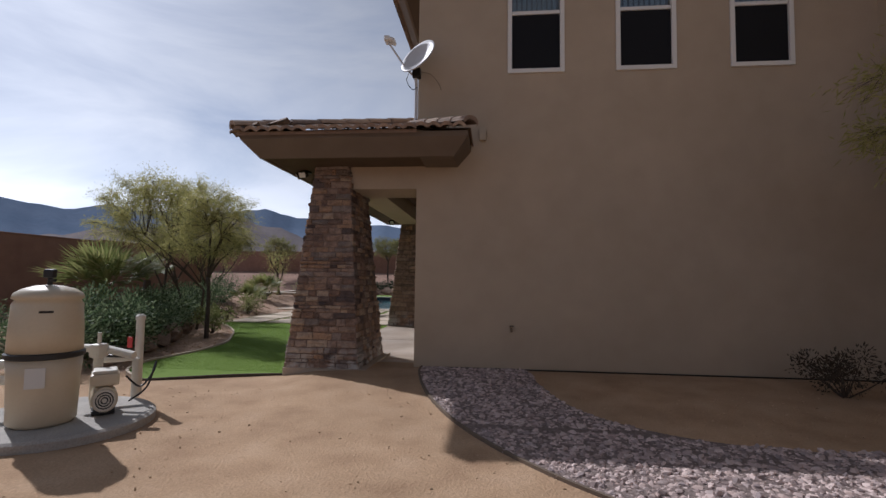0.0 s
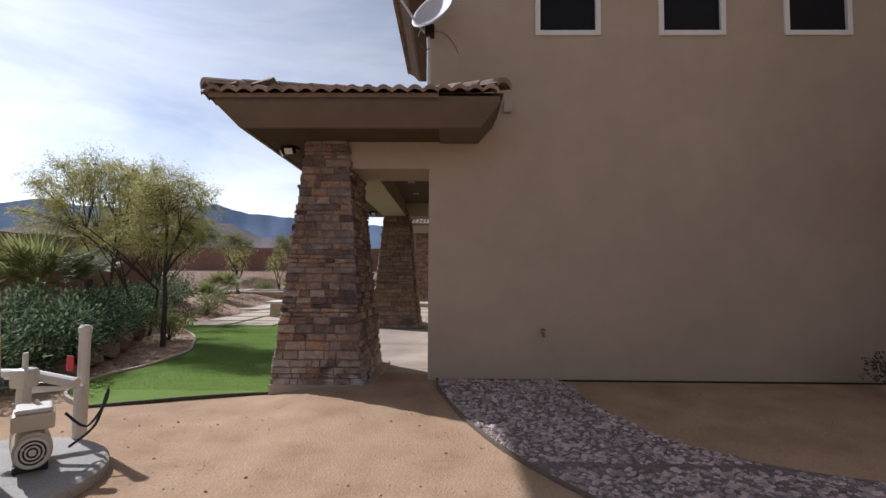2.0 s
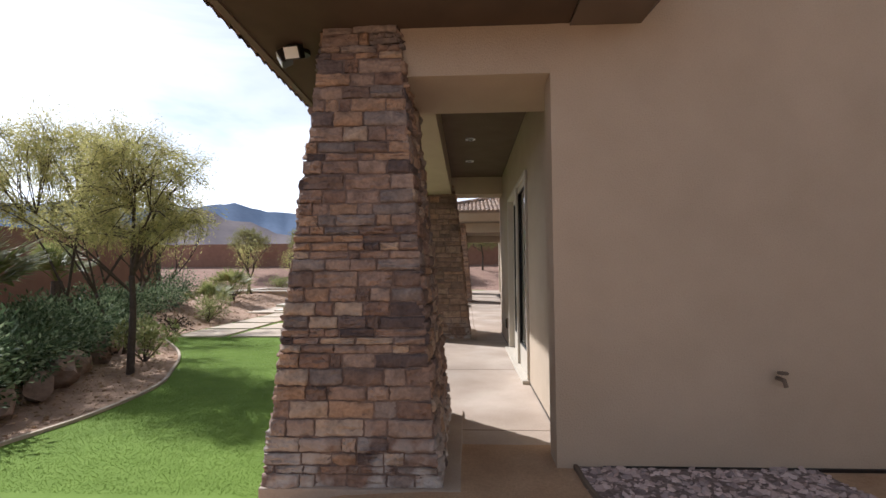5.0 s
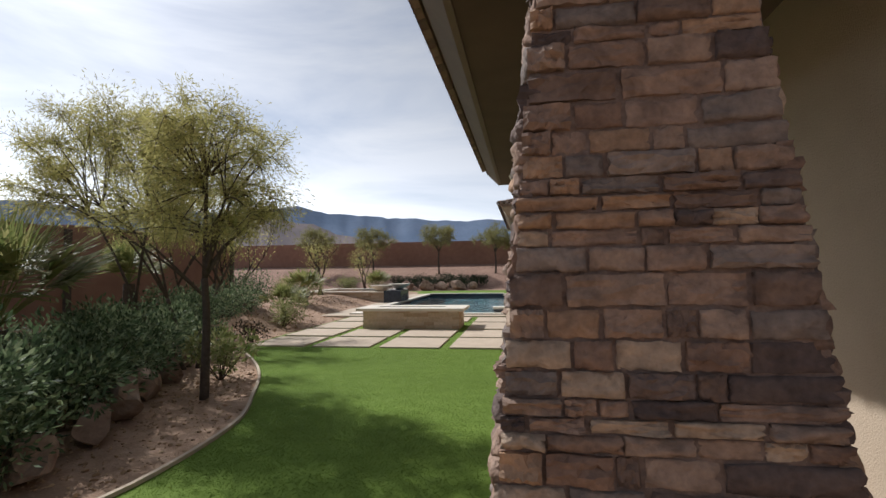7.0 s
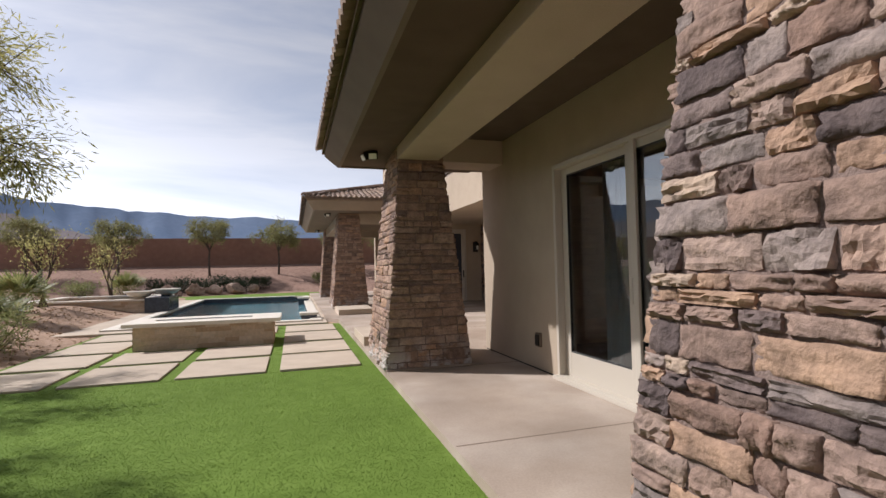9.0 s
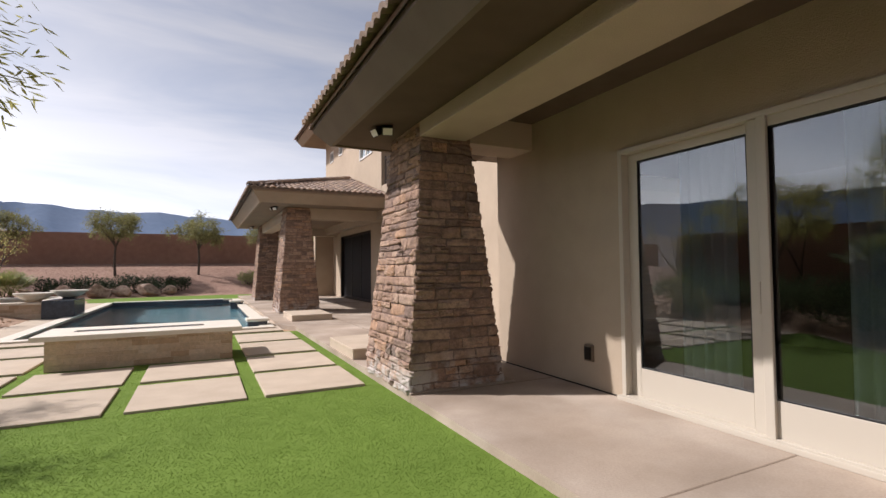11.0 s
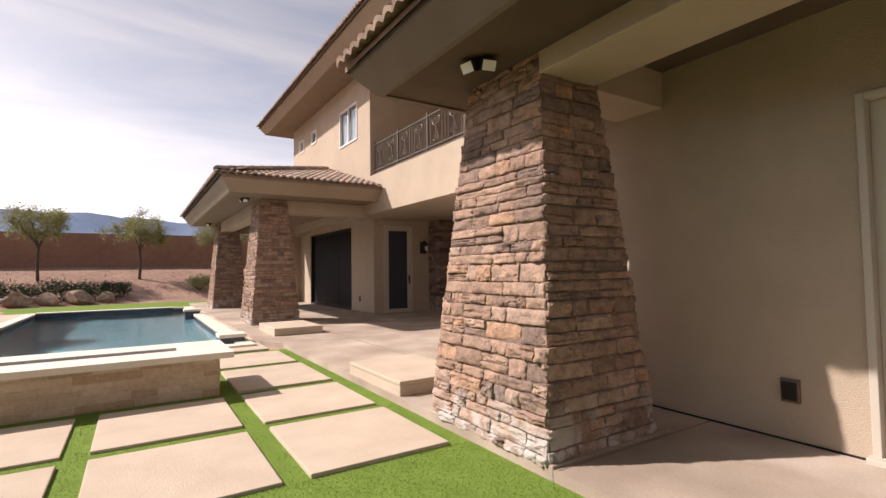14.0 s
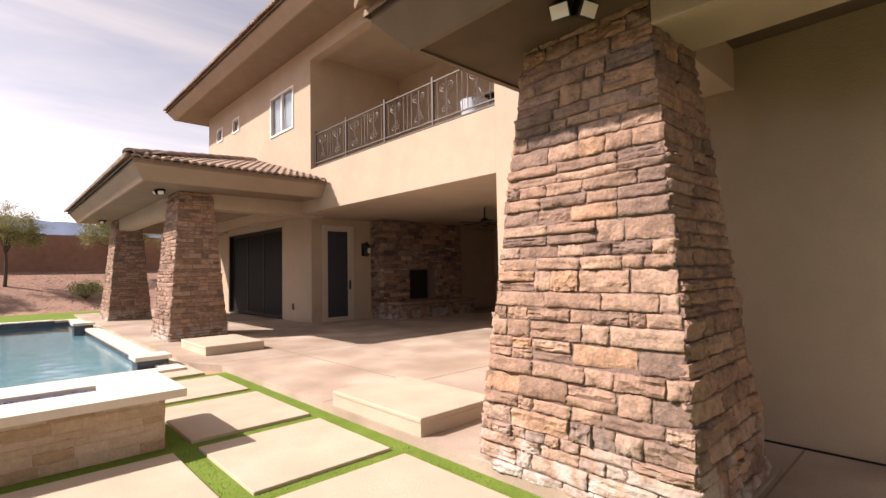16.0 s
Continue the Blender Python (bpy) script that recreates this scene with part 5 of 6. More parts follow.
def mountains(name, radius, knots, mat, label, rough, seed):
    """A far ridge: a jagged crest at a distance, sloping down towards the viewer."""
    bm = bmesh.new()
    rows = []
    n = 420
    for i in range(n + 1):
        az = knots[0][0] + (knots[-1][0] - knots[0][0]) * i / n
        for (a0, e0), (a1, e1) in zip(knots, knots[1:]):
            if a0 <= az <= a1:
                el = e0 + (e1 - e0) * smoothstep(a0, a1, az)
                break
        el += rough * (noise.noise((az * 0.35, seed, 0)) + 0.5 * noise.noise((az * 0.9, seed, 3)) + 0.3 * noise.noise((az * 2.3, seed, 5)))
        crest = radius * math.tan(radians(max(0.2, el)))
        col = []
        for k in range(9):
            f = k / 8
            r = radius * (0.72 + 0.28 * f)
            spur = 0.10 * noise.noise((az * 0.7 + seed, f * 2.5, 1)) + 0.05 * noise.noise((az * 2.2, f * 5, 2))
            z = crest * (f ** 1.3) * (1 + (spur if k < 8 else 0)) - 3
            a = radians(az)
            col.append(bm.verts.new((-r * math.sin(a), r * math.cos(a), z)))
        rows.append(col)
    for a, b in zip(rows, rows[1:]):
        for k in range(8):
            bm.faces.new((a[k], b[k], b[k + 1], a[k + 1]))
    bmesh.ops.recalc_face_normals(bm, faces=bm.faces)
    setting(name, bm, mat, label, "mountains", smooth=True)


mountains("backdrop_mountains", 2600, [(-110, 4.5), (-40, 5.0), (-5, 5.3), (3, 5.9), (10, 6.0), (18, 6.5), (22, 6.7), (26.3, 7.5), (34, 6.4), (41, 6.8), (44, 6.2), (50, 6.8), (80, 7.0), (140, 6.0), (250, 4.5)], HAZE_HILL, "desert mountain range, haze painted into its blue", 0.35, 2.0)
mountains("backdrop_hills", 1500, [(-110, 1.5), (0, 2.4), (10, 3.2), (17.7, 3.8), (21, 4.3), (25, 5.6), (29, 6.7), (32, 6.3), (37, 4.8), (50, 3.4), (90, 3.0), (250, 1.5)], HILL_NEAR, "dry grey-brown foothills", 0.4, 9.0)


# ---- plants ----
def pydata(name, verts, faces, mat, parent=None, smooth=False):
    me = bpy.data.meshes.new(name)
    me.from_pydata(verts, [], faces)
    me.materials.append(mat)
    if smooth:
        for p in me.polygons:
            p.use_smooth = True
    ob = new(name, me)
    if parent:
        put_under(ob, parent)
    return ob


def leaf_quads(points, length, width, rnd, droop=0.3, jitter=1.0):
    """Narrow folded leaves at the points given as (place, direction)."""
    verts, faces = [], []
    for p, d in points:
        d = (Vector(d) + jitter * Vector((rnd.uniform(-1, 1), rnd.uniform(-1, 1), rnd.uniform(-1, 1))) - Vector((0, 0, droop))).normalized()
        s = d.cross(Vector((rnd.uniform(-1, 1), rnd.uniform(-1, 1), rnd.uniform(-1, 1)))).normalized()
        L, W = length * rnd.uniform(0.6, 1.3), width * rnd.uniform(0.7, 1.2)
        a, m, t = Vector(p), Vector(p) + d * L * 0.5, Vector(p) + d * L
        i = len(verts)
        verts += [a, m + s * W / 2, t, m - s * W / 2]
        faces.append((i, i + 1, i + 2, i + 3))
    return verts, faces


def grow(rnd, p, d, r, length, depth, limbs, tips, spread, up, shrink):
    """Adds a limb as points with radii, then its forks."""
    pts = [p]
    n = 5
    q = p.copy()
    dd = d.copy()
    for _ in range(n):
        dd = (dd + Vector((rnd.uniform(-1, 1), rnd.uniform(-1, 1), rnd.uniform(-0.6, 0.8))) * 0.16 + Vector((0, 0, up))).normalized()
        q = q + dd * length / n
        pts.append(q)
        if depth <= 2:
            tips.append((q.copy(), dd.copy()))
    limbs.append((pts, r))
    if depth == 0:
        return
    for k in range(rnd.choice((2, 3, 3)) if depth > 1 else 3):
        at = pts[-1] if k == 0 else pts[rnd.choice((2, 3, 4, 5))]
        nd = (dd + Vector((rnd.uniform(-1, 1), rnd.uniform(-1, 1), rnd.uniform(-0.35, 0.6))) * spread).normalized()
        grow(rnd, at.copy(), nd, r * rnd.uniform(0.5, 0.68), length * shrink * rnd.uniform(0.75, 1.15), depth - 1, limbs, tips, spread, up, shrink)


def tree(x, y, trunk_h, r, crown_len, depth, leaves, leaf_len, leaf_w, mat, seed, label, lean=(0, 0), group="", stems=1, droop=0.3, spread=0.75, up=0.05, shrink=0.72, name="tree", scatter=0.16, category="tree"):
    """A tapered trunk with forking limbs and a crown of many small leaves."""
    rnd = random.Random(seed)
    z = ground_z(x, y) - 0.04
    root = thing(name, (x, y, z), label, category, group)
    limbs, tips = [], []
    for s in range(stems):
        a = rnd.uniform(0, 6.28)
        base = Vector((x + (0.12 * math.cos(a) if stems > 1 else 0), y + (0.12 * math.sin(a) if stems > 1 else 0), z))
        d = Vector((lean[0] + (rnd.uniform(-0.35, 0.35) if stems > 1 else 0), lean[1] + (rnd.uniform(-0.35, 0.35) if stems > 1 else 0), 1)).normalized()
        pts = [base + d * trunk_h * k / 5 + Vector((rnd.uniform(-1, 1), rnd.uniform(-1, 1), 0)) * 0.02 * (k > 0) for k in range(6)]
        limbs.append((pts, r))
        for k in range(4 if stems == 1 else 2):
            nd = (d + Vector((rnd.uniform(-1, 1), rnd.uniform(-1, 1), rnd.uniform(-0.2, 0.5))) * spread).normalized()
            grow(rnd, pts[-1 if k < 2 else -2].copy(), nd, r * 0.6, crown_len * rnd.uniform(0.8, 1.15), depth, limbs, tips, spread, up, shrink)
    tb, lb = bmesh.new(), bmesh.new()
    for pts, rr in limbs:
        if rr == r:
            tube(pts, rr, tb, 9, 0.62)
        elif rr > r * 0.55:
            part("limb", tube(pts, rr, None, 7, 0.6), BARK, root, smooth=True)
        else:
            tube(pts, max(rr, 0.004), lb, 4, 0.62)
    part("trunk", tb, BARK, root, smooth=True)
    tagged(part("branchwork", lb, BARK, root, smooth=True), kind="stuff")
    spots = []
    for _ in range(leaves):
        p, d = tips[rnd.randrange(len(tips))]
        spots.append((p + Vector((rnd.gauss(0, 1), rnd.gauss(0, 1), rnd.gauss(0, 1))) * scatter, d))
    v, f = leaf_quads(spots, leaf_len, leaf_w, rnd, droop)
    crown = pydata("crown", v, f, mat, root)
    return root


def crown_tree(x, y, r, fork, centre, radii, lobes, leaves, leaf_len, leaf_w, mat, seed, label, group="", stems=1, lobe_r=0.26, droop=0.25):
    """A tree with a broad airy crown: trunk, limbs to groups of leafy lobes, and gaps between them."""
    rnd = random.Random(seed)
    z = ground_z(x, y) - 0.04
    root = thing("tree", (x, y, z), label, "tree", group)
    c0 = Vector((x, y, z)) + Vector(centre)
    places = []
    for k in range(lobes * 6):
        d = Vector((rnd.gauss(0, 1), rnd.gauss(0, 1), rnd.gauss(0, 1))).normalized() * rnd.uniform(0.25, 1.0) ** 0.55
        if d.z < -0.55:
            continue
        wob = 1 + 0.3 * noise.noise(d * 1.7 + Vector((seed, 0, 0)))
        p = c0 + Vector((d.x * radii[0], d.y * radii[1], d.z * radii[2])) * wob
        if all((p - q).length > lobe_r * 0.85 for q in places):
            places.append(p)
        if len(places) == lobes:
            break
    tw = bmesh.new()
    base = Vector((x, y, z))
    forks = []
    for s in range(stems):
        a = 2 * math.pi * s / stems + seed
        b = base + (Vector((math.cos(a), math.sin(a), 0)) * 0.1 if stems > 1 else Vector((0, 0, 0)))
        top = b + Vector((centre[0] * 0.3 + (0.45 * math.cos(a) if stems > 1 else 0), centre[1] * 0.3 + (0.45 * math.sin(a) if stems > 1 else 0), fork))
        path = smooth_line([tuple(b), tuple(b.lerp(top, 0.33) + Vector((rnd.uniform(-1, 1), rnd.uniform(-1, 1), 0)) * 0.03), tuple(b.lerp(top, 0.7) + Vector((rnd.uniform(-1, 1), rnd.uniform(-1, 1), 0)) * 0.04), tuple(top)], 3)
        part("trunk", tube(path, r, None, 9, 0.7), BARK, root, smooth=True)
        forks.append(top)
    heads = []
    for k in range(6 if stems == 1 else 3 * stems):
        f = forks[k % stems]
        goal = places[(k * len(places)) // (6 if stems == 1 else 3 * stems)]
        mid = f.lerp(goal, 0.55) + Vector((rnd.uniform(-0.1, 0.1), rnd.uniform(-0.1, 0.1), 0.12))
        part("limb", tube(smooth_line([tuple(f), tuple(f.lerp(mid, 0.5) + Vector((0, 0, 0.08))), tuple(mid)], 3), r * 0.55, None, 7, 0.5), BARK, root, smooth=True)
        heads.append((mid, f))
    spots = []
    per = leaves // len(places)
    for p in places:
        hd = min(heads, key=lambda h: (h[0] - p).length)[0]
        tube(smooth_line([tuple(hd), tuple(hd.lerp(p, 0.5) + Vector((rnd.uniform(-0.08, 0.08), rnd.uniform(-0.08, 0.08), 0.07))), tuple(p)], 3), 0.012, tw, 4, 0.35)
        s = lobe_r * rnd.uniform(0.7, 1.3)
        sprigs = [Vector((rnd.gauss(0, 1), rnd.gauss(0, 1), rnd.gauss(0, 0.8))).normalized() for _ in range(9)]
        for g in sprigs:
            tube([tuple(p), tuple(p + g * s * 1.2 - Vector((0, 0, 0.1 * s)))], 0.004, tw, 3, 0.4)
        for _ in range(per):
            g = sprigs[rnd.randrange(9)]
            q = p + g * s * rnd.uniform(0.0, 1.35) + Vector((rnd.gauss(0, 1), rnd.gauss(0, 1), rnd.gauss(0, 1))) * s * 0.24
            spots.append((q, g))
    tagged(part("branchwork", tw, BARK, root), kind="stuff")
    v, f = leaf_quads(spots, leaf_len, leaf_w, rnd, droop, 0.8)
    pydata("crown", v, f, mat, root)


def bush(x, y, rx, ry, h, leaves, leaf_len, leaf_w, mat, seed, label, name="shrub", group="", z=None, lump=0.3, category="shrub"):
    """A rounded shrub of many leaves on short twigs, denser towards its skin, lumpy in outline."""
    rnd = random.Random(seed)
    z = ground_z(x, y) - 0.02 if z is None else z
    root = thing(name, (x, y, z), label, category, group)
    tw = bmesh.new()
    spots = []
    lobes = [(Vector((rnd.uniform(-0.75, 0.75) * rx, rnd.uniform(-0.75, 0.75) * ry, h * rnd.uniform(0.3, 0.78))), rnd.uniform(0.28, 0.5)) for _ in range(max(9, int(16 * rx * ry + 8)))]
    for c, s in lobes:
        tube([(x, y, z), (x + c.x * 0.5, y + c.y * 0.5, z + c.z * 0.45), (x + c.x, y + c.y, z + c.z)], 0.012, tw, 4, 0.4)
    for _ in range(leaves):
        c, s = lobes[rnd.randrange(len(lobes))]
        d = Vector((rnd.gauss(0, 1), rnd.gauss(0, 1), rnd.gauss(0, 1))).normalized()
        rr = rnd.random() ** 0.45
        p = c + Vector((d.x * s * min(rx, 0.9), d.y * s * min(ry, 0.9), d.z * s * h * 0.75)) * rr * (1 + lump * noise.noise(d * 2 + c))
        if p.z < 0.02:
            p.z = 0.02 + rnd.random() * 0.1
        spots.append((Vector((x, y, z)) + p, d + Vector((0, 0, 0.3))))
    part("branchwork", tw, BARK, root)
    v, f = leaf_quads(spots, leaf_len, leaf_w, rnd, 0.0, 0.7)
    pydata("foliage", v, f, mat, root)
    return root


def fan_palm(x, y, trunk, frond, seed, label, count=26, mat=None, group="fan palms"):
    """A young fan palm: a short fibrous trunk and stiff pleated fans on long stalks."""
    rnd = random.Random(seed)
    z = ground_z(x, y) - 0.03
    root = thing("palm", (x, y, z), label, "palm", group)
    tb = bmesh.new()
    tube([(x, y, z), (x + 0.02, y, z + trunk * 0.5), (x, y + 0.02, z + trunk)], 0.13, tb, 9, 0.8)
    part("trunk", tb, BARK, root)
    verts, faces = [], []
    top = Vector((x, y, z + trunk))
    for k in range(count):
        a, e = k * 2.4 + rnd.uniform(-0.3, 0.3), rnd.uniform(0.55, 1.45)
        d = Vector((math.cos(a) * math.cos(e), math.sin(a) * math.cos(e), math.sin(e)))
        c = top + d * frond * rnd.uniform(0.4, 0.55)
        st = bmesh.new()
        tube([tuple(top), tuple((top + c) / 2 + Vector((0, 0, 0.03))), tuple(c)], 0.011, st, 4, 0.6)
        part("stalk", st, LEAF_PALM, root)
        s = d.cross(Vector((0, 0, 1))).normalized()
        for q in range(23):
            b = -1.25 + 2.5 * q / 22
            dr = (d * math.cos(b) + s * math.sin(b) + Vector((0, 0, rnd.uniform(-0.12, 0.05) - 0.15 * abs(b)))).normalized()
            L = frond * (0.55 - 0.12 * abs(b)) * rnd.uniform(0.9, 1.1)
            w = Vector((-dr.y, dr.x, 0)) * (0.017 * frond + 0.004) + Vector((0, 0, 0.01))
            i = len(verts)
            verts += [c - w * 0.3, c + dr * L * 0.55 + w, c + dr * L - Vector((0, 0, 0.12 * L)), c + dr * L * 0.55 - w]
            faces.append((i, i + 1, i + 2, i + 3))
    pydata("frond_crown", verts, faces, mat or LEAF_PALM, root)


def boulder(x, y, sx, sy, sz, seed, label="rough tan-brown landscape boulder half set in the earth"):
    rnd = random.Random(seed)
    bm = bmesh.new()
    bmesh.ops.create_icosphere(bm, subdivisions=3, radius=1.15)
    z = ground_z(x, y)
    for v in bm.verts:
        c = v.co.normalized()
        k = 1 + 0.5 * noise.noise(c * 1.1 + Vector((seed * 3.7, 0, 0))) + 0.12 * noise.noise(c * 3.5 + Vector((seed, 5, 0)))
        c = c * k
        for q in range(7):
            n = Vector((math.cos(seed + q * 1.9), math.sin(seed * 1.3 + q * 2.2), 0.5 - 0.3 * q)).normalized()
            over = c.dot(n) - 0.5
            if over > 0:
                c -= n * over * 0.95
        v.co = Vector((x + c.x * sx, y + c.y * sy, z + sz * 0.55 + c.z * sz))
    ob = part("boulder", bm, ROCK, smooth=False)
    return tagged(ob, label, "boulder", "landscape boulders")


# planting bed along the lawn
crown_tree(-6.58, 10.65, 0.055, 1.45, (-0.12, 0.12, 2.58), (0.95, 1.0, 1.0), 66, 32000, 0.065, 0.011, LEAF_TREE, 4, "slender willow-leaved tree with a thin dark trunk beside the lawn", "yard trees")
crown_tree(-8.0, 12.3, 0.04, 1.1, (-0.95, -0.3, 3.0), (1.5, 1.45, 1.1), 84, 36000, 0.08, 0.013, LEAF_TREE, 17, "multi-stemmed willow-leaved tree with airy yellow-green crown", "yard trees", stems=3)
crown_tree(-10.3, 15.8, 0.045, 1.0, (0.0, 0.0, 2.6), (1.5, 1.4, 0.9), 36, 9000, 0.11, 0.02, LEAF_TREE, 29, "leaning multi-stemmed tree behind the hedge", "yard trees", stems=3)
fan_palm(-8.4, 9.75, 0.92, 1.5, 3, "young green fan palm behind the hedge")
fan_palm(-10.6, 13.9, 1.0, 1.0, 8, "young fan palm by the block wall")
HEDGE = [(-6.75, 6.9), (-7.0, 7.7), (-7.15, 8.5), (-7.5, 9.3), (-7.8, 10.1), (-8.1, 10.9), (-8.6, 11.7), (-9.0, 12.6), (-9.4, 13.6), (-9.9, 14.6), (-10.3, 15.8), (-10.6, 17.2), (-11.0, 18.8)]
for i, (x, y) in enumerate(HEDGE):
    bush(x + 0.02, y, 0.9, 0.85, 1.03 + 0.17 * math.sin(i * 1.7), 5600 if i < 9 else 2600, 0.075, 0.03, LEAF_HEDGE, 50 + i, "dense grey-green hedge shrub in the raised bed", group="hedge shrubs")
for i, (x, y) in enumerate([(-8.2, 7.4), (-8.5, 8.8), (-9.2, 10.2)]):
    bush(x, y, 0.8, 0.8, 1.05, 1500, 0.06, 0.026, LEAF_HEDGE, 80 + i, "dense grey-green hedge shrub in the raised bed", group="hedge shrubs")
for i, (x, y, a, b, c) in enumerate([(-6.2, 7.7, 0.26, 0.2, 0.16), (-6.42, 8.5, 0.3, 0.26, 0.2), (-6.62, 9.2, 0.24, 0.26, 0.22), (-6.92, 9.85, 0.3, 0.3, 0.28), (-7.3, 10.6, 0.24, 0.3, 0.26), (-7.65, 11.4, 0.28, 0.26, 0.22), (-8.2, 12.3, 0.3, 0.3, 0.25), (-6.0, 7.0, 0.22, 0.2, 0.14)]):
    boulder(x, y, a, b, c, i + 1)
bush(-7.02, 11.6, 0.42, 0.42, 0.72, 1100, 0.075, 0.04, LEAF_LIGHT, 91, "small bright yellow-green shrub by the tree")
bush(-9.1, 17.3, 0.55, 0.5, 0.9, 900, 0.16, 0.02, LEAF_LIGHT, 92, "spiky yellow-green desert shrub")
fan_palm(-9.6, 18.3, 0.3, 0.95, 21, "low bushy palm by the path", 22, LEAF_PALM)
fan_palm(-10.9, 22.3, 0.35, 1.1, 22, "low bushy palm near the spa", 24, LEAF_PALM)
bush(-11.6, 24.0, 0.7, 0.6, 1.0, 900, 0.14, 0.03, LEAF_LIGHT, 93, "yellow-green shrub near the spa")
bush(-8.6, 15.0, 0.35, 0.35, 0.5, 350, 0.07, 0.03, LEAF_DRY, 94, "small twiggy dry shrub")
for i, (x, y) in enumerate([(-13.2 + 1.0, 20), (-11.9, 26), (-11.6, 31.5)]):
    tree(x, y, 0.8, 0.045, 0.9, 2, 900, 0.10, 0.03, LEAF_TREE, 130 + i, "bare-stemmed desert tree by the wall", group="desert trees", stems=3, spread=0.5)

# far bank
FAR = [(-9.7, 44.3, 4.2, 1), (-5.1, 44.2, 3.9, 2), (-15.2, 44.0, 4.0, 3), (-0.4, 45.2, 3.7, 4), (-20.5, 44.5, 4.0, 5), (3.2, 45.0, 3.8, 6)]
for x, y, h, s in FAR:
    crown_tree(x, y, 0.085, h * 0.42, (0, 0, h * 0.72), (1.55, 1.5, 1.0), 46, 9000, 0.15, 0.035, LEAF_BANK, 200 + s, "round-crowned olive-green tree on the gravel bank", "bank trees", lobe_r=0.34)
for i, (x, y, rx, h, light) in enumerate([(-11.9, 40.3, 0.7, 0.8, 0), (-10.6, 40.5, 0.75, 0.85, 0), (-9.4, 40.4, 0.8, 0.85, 0), (-8.2, 40.6, 0.8, 0.8, 0), (-7.0, 40.5, 0.75, 0.75, 0), (-6.2, 40.8, 0.6, 0.7, 0), (-2.2, 41.8, 0.6, 0.75, 1), (-13.6, 39.5, 0.8, 1.2, 1), (-16, 40, 0.8, 0.9, 1)] ):
    bush(x, y, rx * 1.1, rx * 1.1, h * 1.2, 1400, 0.11, 0.05, LEAF_LIGHT if light else LEAF_DARK, 300 + i, "bright green shrub on the bank" if light else "dark green shrub among boulders", group="bank shrubs")
fan_palm(-13.0, 38.2, 0.3, 1.4, 41, "low palm beyond the spa", 24)
for i, (x, y, a) in enumerate([(-11.2, 39.5, 0.55), (-9.9, 39.4, 0.6), (-8.7, 39.6, 0.5), (-7.5, 39.5, 0.55), (-12.6, 39.2, 0.5), (-6.5, 39.9, 0.4)]):
    boulder(x, y, a * 1.2, a * 0.9, a * 0.75, 40 + i, "pale rounded boulder at the foot of the bank")

# shrub and tree by the side wall
bush(4.15, 6.25, 0.5, 0.4, 0.6, 1500, 0.05, 0.02, LEAF_DRY, 95, "dark leafless twiggy shrub by the side wall")
crown_tree(4.7, 4.9, 0.05, 1.9, (-0.1, 0.0, 3.1), (0.95, 0.8, 0.8), 26, 6000, 0.10, 0.017, LEAF_TREE, 61, "yellow-green willow-leaved tree at the house corner", "yard trees")


# ---- pool equipment ----
padc = thing("equipment_pad", (-4.05, 4.4, 0.0), "round-edged grey concrete equipment pad on bare earth", "concrete pad")
part("slab", lathe(-4.02, 4.18, [(0.8, -0.06), (0.8, 0.08), (0.77, 0.1)], sides=40), material("grey_concrete", [(0.34, 0.32, 0.29), (0.44, 0.41, 0.37)], 4.0, 0.9, 0.3, 60.0), padc)
TX, TY = -3.97, 3.98
tank = thing("filter_tank", (TX, TY, 0.1), "tall cream pool filter tank with a dark clamp band", "pool filter")
part("lower_shell", lathe(TX, TY, [(0.22, 0.101), (0.25, 0.13), (0.262, 0.5), (0.275, 0.68)], sides=36), CREAM, tank, smooth=True)
part("upper_shell", lathe(TX, TY, [(0.275, 0.735), (0.27, 0.92), (0.257, 1.15), (0.236, 1.185), (0.262, 1.2), (0.25, 1.245), (0.19, 1.285), (0.105, 1.31), (0.035, 1.318)], sides=36), CREAM, tank, smooth=True)
part("clamp_band", lathe(TX, TY, [(0.277, 0.68), (0.292, 0.69), (0.292, 0.725), (0.277, 0.735)], sides=36), BLACK, tank, "dark steel clamp band")
gauge = part("gauge_stem", tube([(TX, TY, 1.315), (TX, TY, 1.39)], 0.02), BLACK, tank)
part("dial", box(TX - 0.05, TX + 0.05, TY - 0.03, TY + 0.02, 1.38, 1.46, 0.015), BLACK, gauge, "black pressure gauge")
part("release_valve", tube([(TX, TY, 1.36), (TX + 0.07, TY - 0.02, 1.36)], 0.014), BLACK, tank)
part("sticker", box(TX + 0.08, TX + 0.22, TY - 0.279, TY - 0.274, 0.45, 0.62, 0, None, None), WHITEPAPER, tank, "white printed label").matrix_basis = Matrix.Translation((TX, TY, 0)) @ Matrix.Rotation(radians(32), 4, "Z") @ Matrix.Translation((-TX - 0.15, -TY, 0))
part("slot_mark", box(TX - 0.05, TX + 0.05, TY - 0.263, TY - 0.257, 1.08, 1.1), DARKMETAL, tank).matrix_basis = Matrix.Translation((TX, TY, 0)) @ Matrix.Rotation(radians(42), 4, "Z") @ Matrix.Translation((-TX, -TY, 0))

PMX, PMY = -3.72, 4.36
pump = thing("pool_pump", (PMX, PMY, 0.1), "grey-cream variable-speed pool pump with a fan cover", "pool pump")
part("motor", tube([(PMX + 0.02, PMY - 0.24, 0.27), (PMX + 0.02, PMY - 0.2, 0.27), (PMX, PMY + 0.12, 0.27)], 0.125, None, 20), CREAM, pump)
